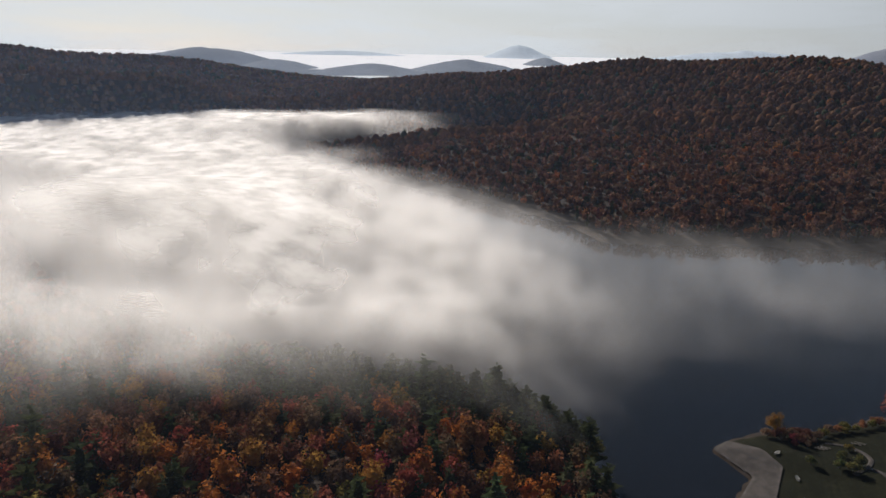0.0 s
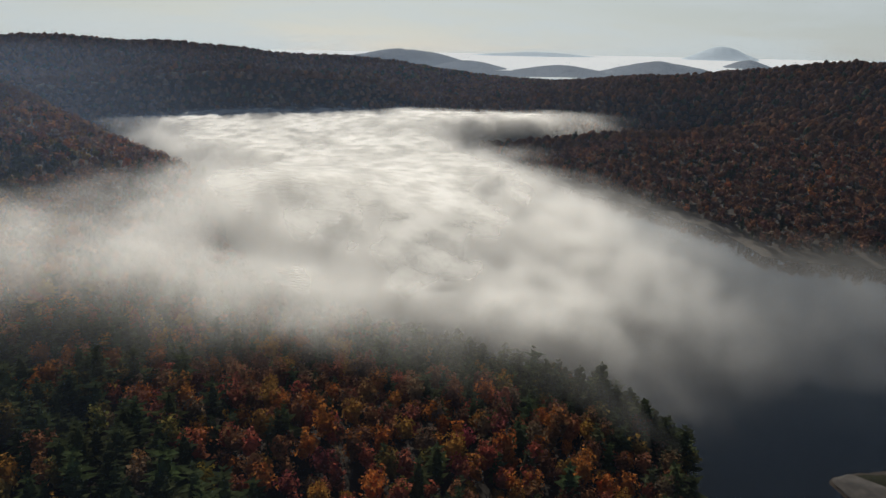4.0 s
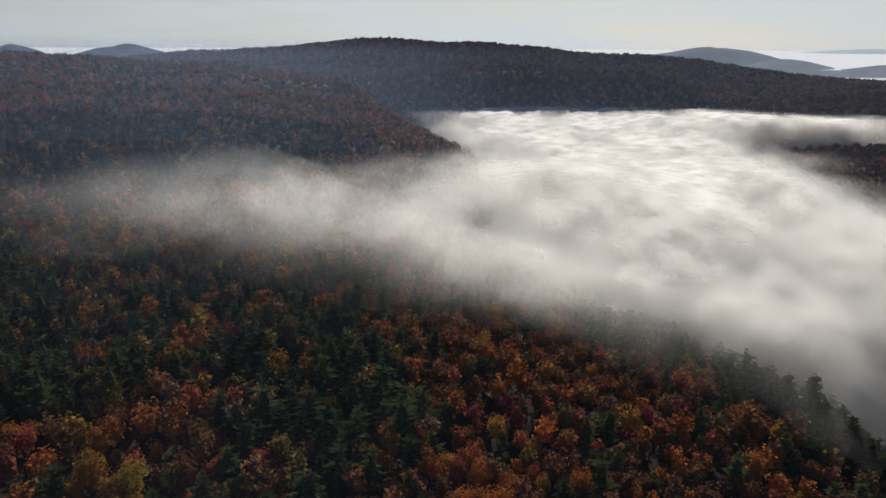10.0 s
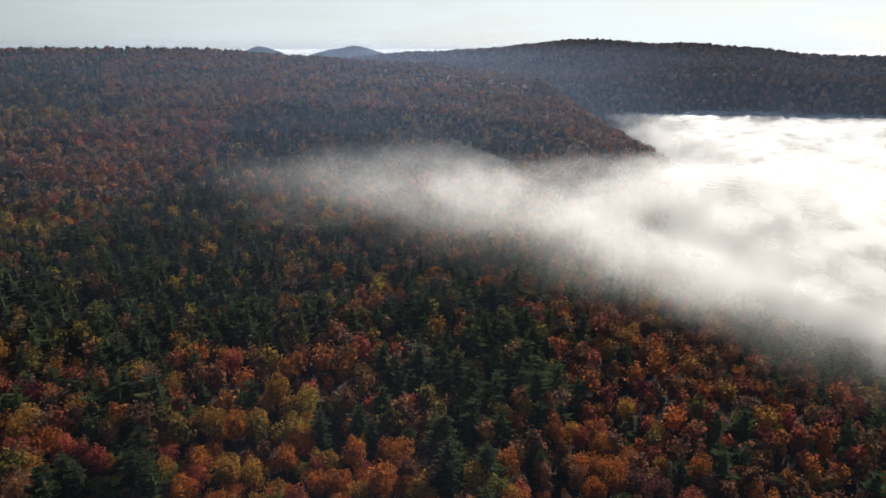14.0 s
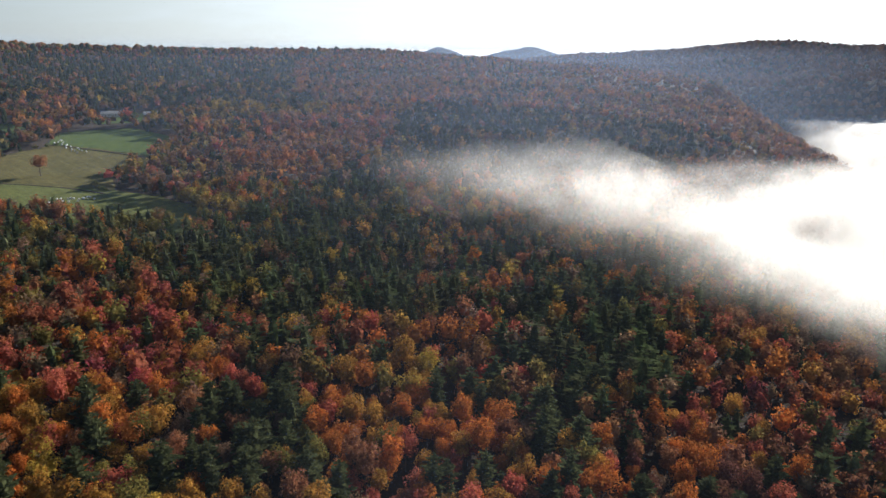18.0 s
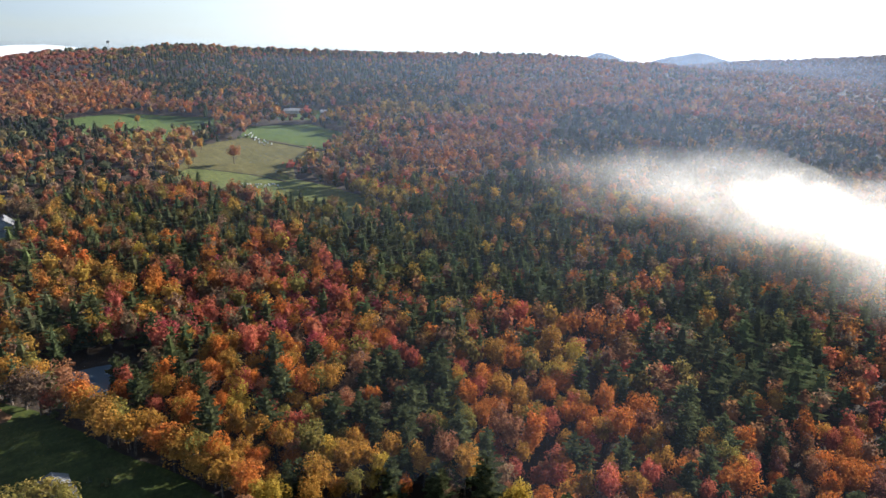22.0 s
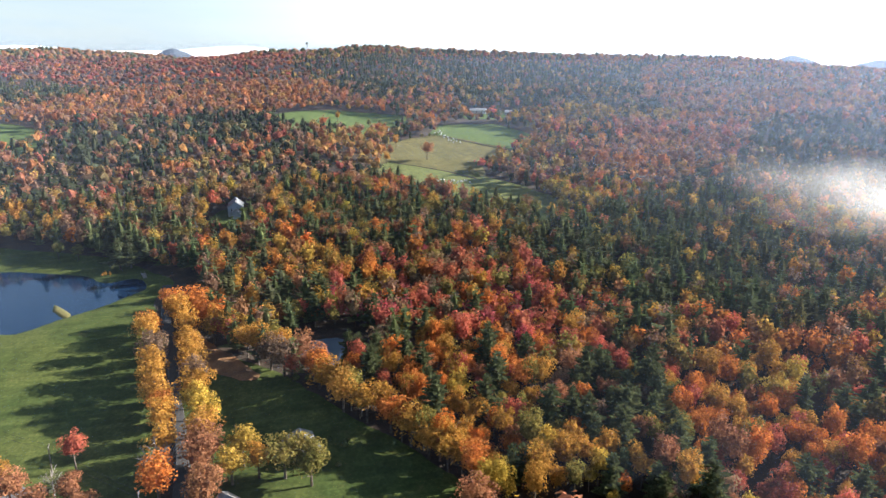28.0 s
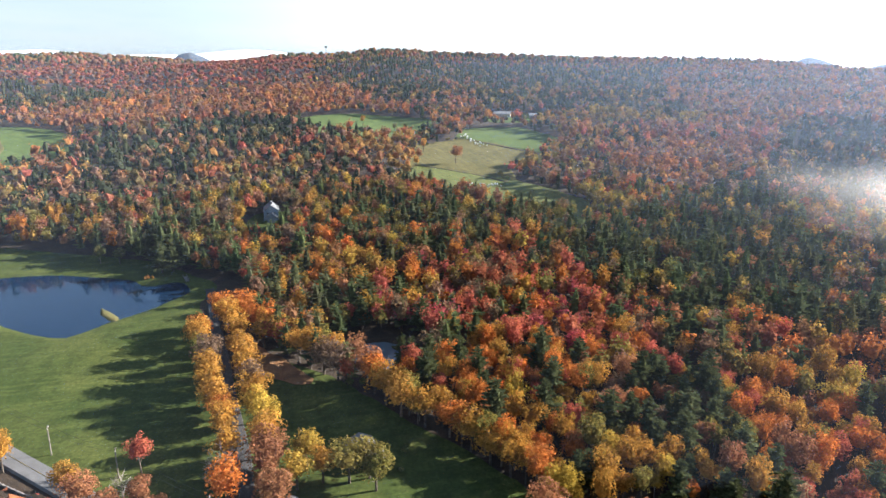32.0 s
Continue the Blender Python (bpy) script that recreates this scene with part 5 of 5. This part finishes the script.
# ---- wrapped bales on the fields ----
def bale_mesh():
    bm = rod(0.78, 1.35, (0, 0, 0.74), along="x", sides=18)
    bmesh.ops.bevel(bm, geom=[e for e in bm.edges if abs(e.verts[0].co.x - e.verts[1].co.x) < 0.01], offset=0.14, segments=2, affect="EDGES")
    return bm


first_bale = thing("hay_bale", -357, -102, 20, "round hay bale in white plastic wrap on the field", "hay bale", "wrapped hay bales")
part("bale", bale_mesh(), BALE_WRAP, first_bale)
part("wrap_fold", rod(0.80, 0.05, (0.42, 0, 0.74), along="x", sides=18), WHITE_PAINT, first_bale)
first_bale.scale = (0.75, 0.75, 0.75)
rng_bale = random.Random(9)
for k in range(17):
    bx, by = -353 - rng_bale.uniform(-4, 6), -88 - 27 * k / 16 + rng_bale.uniform(-1.5, 1.5)
    copy_thing(first_bale, pose(bx, by, ground_at(bx, by) + 0.4, 0, 0, rng_bale.uniform(0, 180)))
for k in range(20):
    u = k / 19
    bx, by = -484 - 48 * u + rng_bale.uniform(-4, 4), -108 - 25 * u + rng_bale.uniform(-4, 4)
    copy_thing(first_bale, pose(bx, by, ground_at(bx, by) + 0.4, 0, 0, rng_bale.uniform(0, 180)))
first_bale.location.z += 0.4

# ---- trees that stand alone, in rows and along edges ----
LEFT_ROW = [(-91, -191, "orange"), (-83, -187, "gold"), (-76, -182, "olive"), (-69, -178, "brown"), (-64, -175, "gold"), (-58, -172, "gold"), (-52, -169, "gold"), (-46, -165, "gold"), (-41, -161, "orange"), (-33, -157, "gold"), (-24, -152, "gold"), (-16, -149, "grey"), (-8, -145.5, "orange")]
RIGHT_ROW = [(-107, -190, "orange"), (-100, -184, "gold"), (-93, -177, "gold"), (-84, -173, "gold"), (-75, -167, "gold"), (-66, -163, "gold"), (-58, -158, "brown"), (-52, -155, "gold"), (-46, -152, "yellow"), (-38, -146, "yellow"), (-30, -143, "gold"), (-22, -139, "rust"), (-16, -137, "rust"), (-10, -134, "rust"), (-3, -131, "rust")]
FIELD_ROW = [(-112, -182, "orange"), (-107, -176, "orange"), (-102, -168, "gold"), (-97, -162, "gold"), (-91, -157, "gold"), (-85, -151, "gold"), (-80, -145, "gold"), (-76, -139, "brown"), (-72, -133, "brown"), (-96, -168, "gold")]
HOUSE_TREES = [(-26, -130, "yellow"), (-18, -130, "yellow"), (-22, -124, "gold"), (-23, -117, "olive"), (-21, -109, "olive"), (-26, -112, "olive")]
LAWN_EDGE = [(-70, -122, "rust"), (-66, -119, "orange"), (-60, -114, "gold"), (-54, -108, "gold"), (-51, -100, "gold"), (-48, -92, "orange"), (-43, -85, "gold"), (-38, -79, "gold"), (-33, -73, "gold"), (-27, -66, "orange"), (-20, -59, "yellow"), (-12, -64, "rust")]
ROADSIDE = [(-12, -211, "gold"), (-6, -188, "gold"), (-1, -181, "rust"), (-5, -172, "grey"), (-3, -166, "rust"), (1, -160, "rust"), (2, -172, "rust"), (-16, -217, "gold")]
rng_row = random.Random(21)
for row, group, beside in ((LEFT_ROW, "trees along the lane", "lining the gravel lane"), (RIGHT_ROW, "trees along the lane", "lining the gravel lane"), (FIELD_ROW, "trees at the lawn's far edge", "by the lawn"), (HOUSE_TREES, "trees round the house", "beside the small house"), (LAWN_EDGE, "trees at the lawn's edge", "by the lawn"), (ROADSIDE, "trees along the road", "beside the country road")):
    for x, y, colour in row:
        single_tree(colour, x, y, rng_row.uniform(0.92, 1.12) * (0.72 if row is ROADSIDE else 0.95 if row is HOUSE_TREES else 1.0), rng_row.randrange(6), rng_row.uniform(0, 360), group, beside, 0.1, rng_row.uniform(1.15, 1.45) if row in (LEFT_ROW, RIGHT_ROW) else rng_row.uniform(1.25, 1.55))
single_tree("grey", -12.5, -150, 1.0, 1, 30, "trees along the lane", "lining the gravel lane")
single_tree("red", -17.5, -174, 0.85, 2, 60, "trees along the road", "alone in the meadow", 0, 1.0)
single_tree("rust", -416, -127, 0.95, 3, 10, "field trees", "alone on the hay field", 0, 1.6)
for x, y, c, s in ((-178, -285, "green", 0.62), (-179, -275, "green", 0.68), (-169, -247, "pine", 0.95), (-172, -243, "pine", 0.8)):
    single_tree(c, x, y, s, rng_row.randrange(6), rng_row.uniform(0, 360), "trees by the pond", "beside the pond", 0, 1.35)
for x, y, c, s in ((-462, -160, "pine", 0.8), (-450, -158, "gold", 0.8), (-416, -157, "rust", 0.85), (-395, -156, "gold", 0.8), (-545, -148, "orange", 1.0), (-553, -140, "orange", 1.0), (-548, -133, "rust", 0.9), (-536, -145, "pine", 0.8), (-562, -128, "rust", 0.9), (-545, -190, "green", 0.6), (-540, -200, "green", 0.6), (-560, -236, "gold", 0.8)):
    single_tree(c, x, y, s, rng_row.randrange(6), rng_row.uniform(0, 360), "field trees", "by the pasture")
for x, y, s in ((-41, 266, 1.08), (-34, 261, 1.05), (-28, 258, 1.05), (-20, 262, 0.9), (1, 240, 1.2), (14, 236, 1.1), (22, 239, 1.2), (28, 230, 1.1), (38, 222, 1.15), (45, 216, 1.1), (51, 209, 1.15), (-12, 252, 1.1), (8, 246, 1.0), (33, 234, 1.05), (42, 226, 0.95), (-144, 122, 1.1), (-136, 127, 0.95), (-134, 136, 1.05), (-131, 142, 1.05), (-131, 156, 1.15), (-124, 164, 1.0), (-60, 272, 0.95), (-66, 266, 1.05)):
    single_tree("pine", x, y, s, rng_row.randrange(6), rng_row.uniform(0, 360), "tall pines above the lake", "rising above the wood", 0, 0.95)
for x, y, s in ((-336, 427, 0.9), (-350, 470, 1.0), (-371, 483, 1.0), (-383, 525, 1.0), (-354, 509, 0.9), (-409, 629, 1.0), (-407, 594, 1.0), (-389, 580, 0.9), (-239, 293, 0.9), (-362, 496, 1.1)):
    single_tree("pine", x, y, s, rng_row.randrange(6), rng_row.uniform(0, 360), "pines rising out of the fog", "rising out of the fog")
for x, y, c, s in ((-114, -142, "olive", 0.9), (-117, -135, "pine", 0.9), (-121, -128, "rust", 0.9), (-119, -119, "crimson", 0.8), (-113, -110, "pine", 0.9), (-126, -134, "pine", 1.0), (-127, -122, "brown", 0.95), (-120, -112, "red", 0.9), (-105, -104, "orange", 0.8), (-97, -103, "pine", 0.55)):
    single_tree(c, x, y, s, rng_row.randrange(6), rng_row.uniform(0, 360), "trees by the small pond", "beside the small pond", 0.1, 1.15)
single_tree("gold", 126, 233, 0.75, 1, 0, "trees in the lakeside park", "in the lakeside park")
single_tree("red", 175, 241, 1.0, 2, 0, "trees in the lakeside park", "in the lakeside park")
single_tree("gold", 183, 236, 0.8, 4, 0, "trees in the lakeside park", "in the lakeside park")


# ---- shrubs ----
SHRUB = broadleaf(300, 9, 240, 0.22, ICO80, 2.6, 1.7, 0.02)


def shrub(x, y, size, colour, label, group, slim=1.0):
    ob = thing("shrub", x, y, rng_row.uniform(0, 360), label, "shrub", group)
    ob.scale = (size * slim, size * slim, size)
    crown = new("foliage", shared(("shrub", colour), lambda: mesh_from("foliage", *SHRUB, LEAVES, 3, False, np.tile(COLOURS[colour], (len(SHRUB[0]), 1)))))
    crown.parent = ob
    stem = new("stem", shared("stem", lambda: mesh_from("stem", *limbs(310, 2.2, 0.9, 5, 0.07, 0.1, 0.9), BARK)))
    stem.parent = ob
    return ob


for x, y, s, c in ((128, 229, 1.3, "brown"), (132, 230, 1.4, "crimson"), (136, 229, 1.3, "brown"), (130, 225, 1.3, "crimson"), (135, 225, 1.2, "brown"), (139, 228, 1.1, "brown"), (129, 211, 1.5, "green"), (141, 214, 1.3, "green"), (143, 217, 1.2, "green"), (126, 236, 0.9, "gold"), (160, 238, 1.4, "olive"), (164, 240, 1.5, "rust"), (168, 241, 1.5, "olive"), (155, 236, 1.2, "olive")):
    shrub(x, y, s, c, "low dense shrub on the lakeside park lawn", "shrubs in the lakeside park")
for x, y, s, c in ((124, 233, 1.5, "brown"), (127, 232, 1.7, "maroon"), (130, 234, 1.6, "maroon"), (133, 233, 1.7, "brown"), (136, 235, 1.5, "maroon"), (139, 234, 1.6, "maroon"), (142, 232, 1.5, "brown"), (138, 231, 1.6, "maroon"), (134, 228, 1.5, "maroon"), (146, 235, 1.4, "olive"), (150, 237, 1.5, "brown"), (145, 210, 1.6, "green"), (148, 222, 1.2, "olive"), (137, 208, 1.5, "green"), (140, 205, 1.7, "green"), (153, 238, 1.4, "rust"), (157, 239, 1.5, "olive"), (171, 243, 1.6, "rust")):
    shrub(x, y, s, c, "low dense dark shrub by the lakeside lawn", "shrubs in the lakeside park", 1.25)
for x, y, s, c in ((-38, -104, 1.2, "green"), (-40, -109, 0.9, "green"), (-30, -104, 0.8, "green"), (-38, -122, 1.0, "green"), (-29, -122, 0.7, "yellow"), (-70, -124, 1.3, "green"), (-69, -128, 1.4, "green")):
    shrub(x, y, s, c, "clipped green shrub on the lawn by the house", "shrubs round the house")
for x, y, s, c in ((-375, -88, 1.8, "green"), (-382, -90, 2.0, "olive"), (-371, -84, 1.6, "green"), (-505, -136, 1.6, "green"), (-510, -130, 1.4, "green"), (-500, -143, 1.6, "olive")):
    shrub(x, y, s, c, "rough green shrub at the field's edge", "shrubs on the fields")
for k in range(9):
    a = k * 2.4
    shrub(-161 + 1.6 * math.sin(a) * k / 5, -250 + 1.8 * math.cos(a) * k / 5, 0.8, "gold", "yellow reeds on the pond's bank", "reeds by the pond", 0.6)

# ---- pond things ----
spit = [(-122, -250), (-119, -245), (-113, -237), (-108, -234), (-109, -238), (-115, -246)]
x, y = np.meshgrid(np.arange(-126, -104, 0.6), np.arange(-254, -231, 0.6), indexing="ij")
d = outside(x, y, spit)
z = POND_LEVEL + 0.5 - np.clip(d + 0.8, 0, 2.5) * 0.5 + (fbm(x, y, 2.0, 8) - 0.5) * 0.2
ids = np.arange(x.size).reshape(x.shape)
cell = (d < 1.8)[:-1, :-1]
f = np.stack([ids[:-1, :-1][cell], ids[1:, :-1][cell], ids[1:, 1:][cell], ids[:-1, 1:][cell]], -1)
used, back_to = np.unique(f, return_inverse=True)
tagged(new("grass_spit", mesh_from("grass_spit", np.stack([x.ravel(), y.ravel(), z.ravel()], -1)[used], back_to.reshape(-1, 4), HAY_GRASS, 4, True)), "small yellow-green grass spit in the pond", "spit", kind="structure")

bridge = thing("footbridge", -163, -232, 35, "grey plank footbridge over the pond's inlet", "bridge", z=POND_LEVEL + 0.6)
for k in range(18):
    part("plank", box((0.42, 1.6, 0.06), (-4.0 + k * 0.46, 0, 0.12 + 0.35 * math.cos((k - 8.5) / 8.5 * 1.4)), 0.01), OLD_WOOD, bridge)
for sy in (-0.85, 0.85):
    part("handrail", box((8.6, 0.09, 0.09), (0, sy, 1.2)), OLD_WOOD, bridge)
    for px in (-4, -2, 0, 2, 4):
        part("post", box((0.12, 0.12, 2.2), (px, sy, 0.15)), OLD_WOOD, bridge)


# ---- lakeside things ----
def rowing_boat(x, y, turn):
    boat = thing("rowing_boat", x, y, turn, "small white rowing boat lying on the lakeside grass", "boat", "boats on the shore", ground_at(x, y) + 0.45)
    bm = bmesh.new()
    rows = []
    for k in range(9):
        u = k / 8 * 2 - 1
        wide = 0.62 * (1 - abs(u) ** 2.4) + 0.04
        rows.append([bm.verts.new((u * 1.6, s * wide * c, h + 0.12 * abs(u) ** 2)) for s, c, h in ((-1, 1, 0.5), (-1, 0.75, 0.12), (0, 0, 0.02), (1, 0.75, 0.12), (1, 1, 0.5))])
    for a, b in zip(rows[:-1], rows[1:]):
        for j in range(4):
            bm.faces.new((a[j], b[j], b[j + 1], a[j + 1]))
    bmesh.ops.solidify(bm, geom=bm.faces[:], thickness=0.05)
    part("hull", bm, WHITE_PAINT, boat)
    for sx in (-0.6, 0.4):
        part("seat", box((0.25, 1.0, 0.04), (sx, 0, 0.36)), OLD_WOOD, boat)
    return boat


rowing_boat(121, 219, 30)
rowing_boat(121, 204, 80)


def park_bench(x, y, turn):
    bench = thing("park_bench", x, y, turn, "long weathered timber bench on the park lawn", "bench", "park benches", ground_at(x, y) + 0.4)
    for k in range(3):
        part("slat", box((3.4, 0.13, 0.05), (0, -0.17 + 0.17 * k, 0.45)), OLD_WOOD, bench)
    for lx in (-1.4, 0, 1.4):
        part("leg", box((0.12, 0.45, 0.42), (lx, 0, 0.21)), OLD_WOOD, bench)


for k in range(3):
    park_bench(138 + 1.5 * k, 222.5 + 0.7 * k, -32)
for k in range(2):
    park_bench(153.5 + 1.8 * k, 226.5 + 0.5 * k, -32)

sign = thing("road_sign", 3, -168, 20, "small white road sign on a steel post", "sign")
part("post", rod(0.04, 2.2, (0, 0, 1.0), sides=8), STEEL, sign)
part("plate", box((0.6, 0.04, 0.75), (0, -0.06, 1.8), 0.01), WHITE_PAINT, sign, "plain white sign plate")
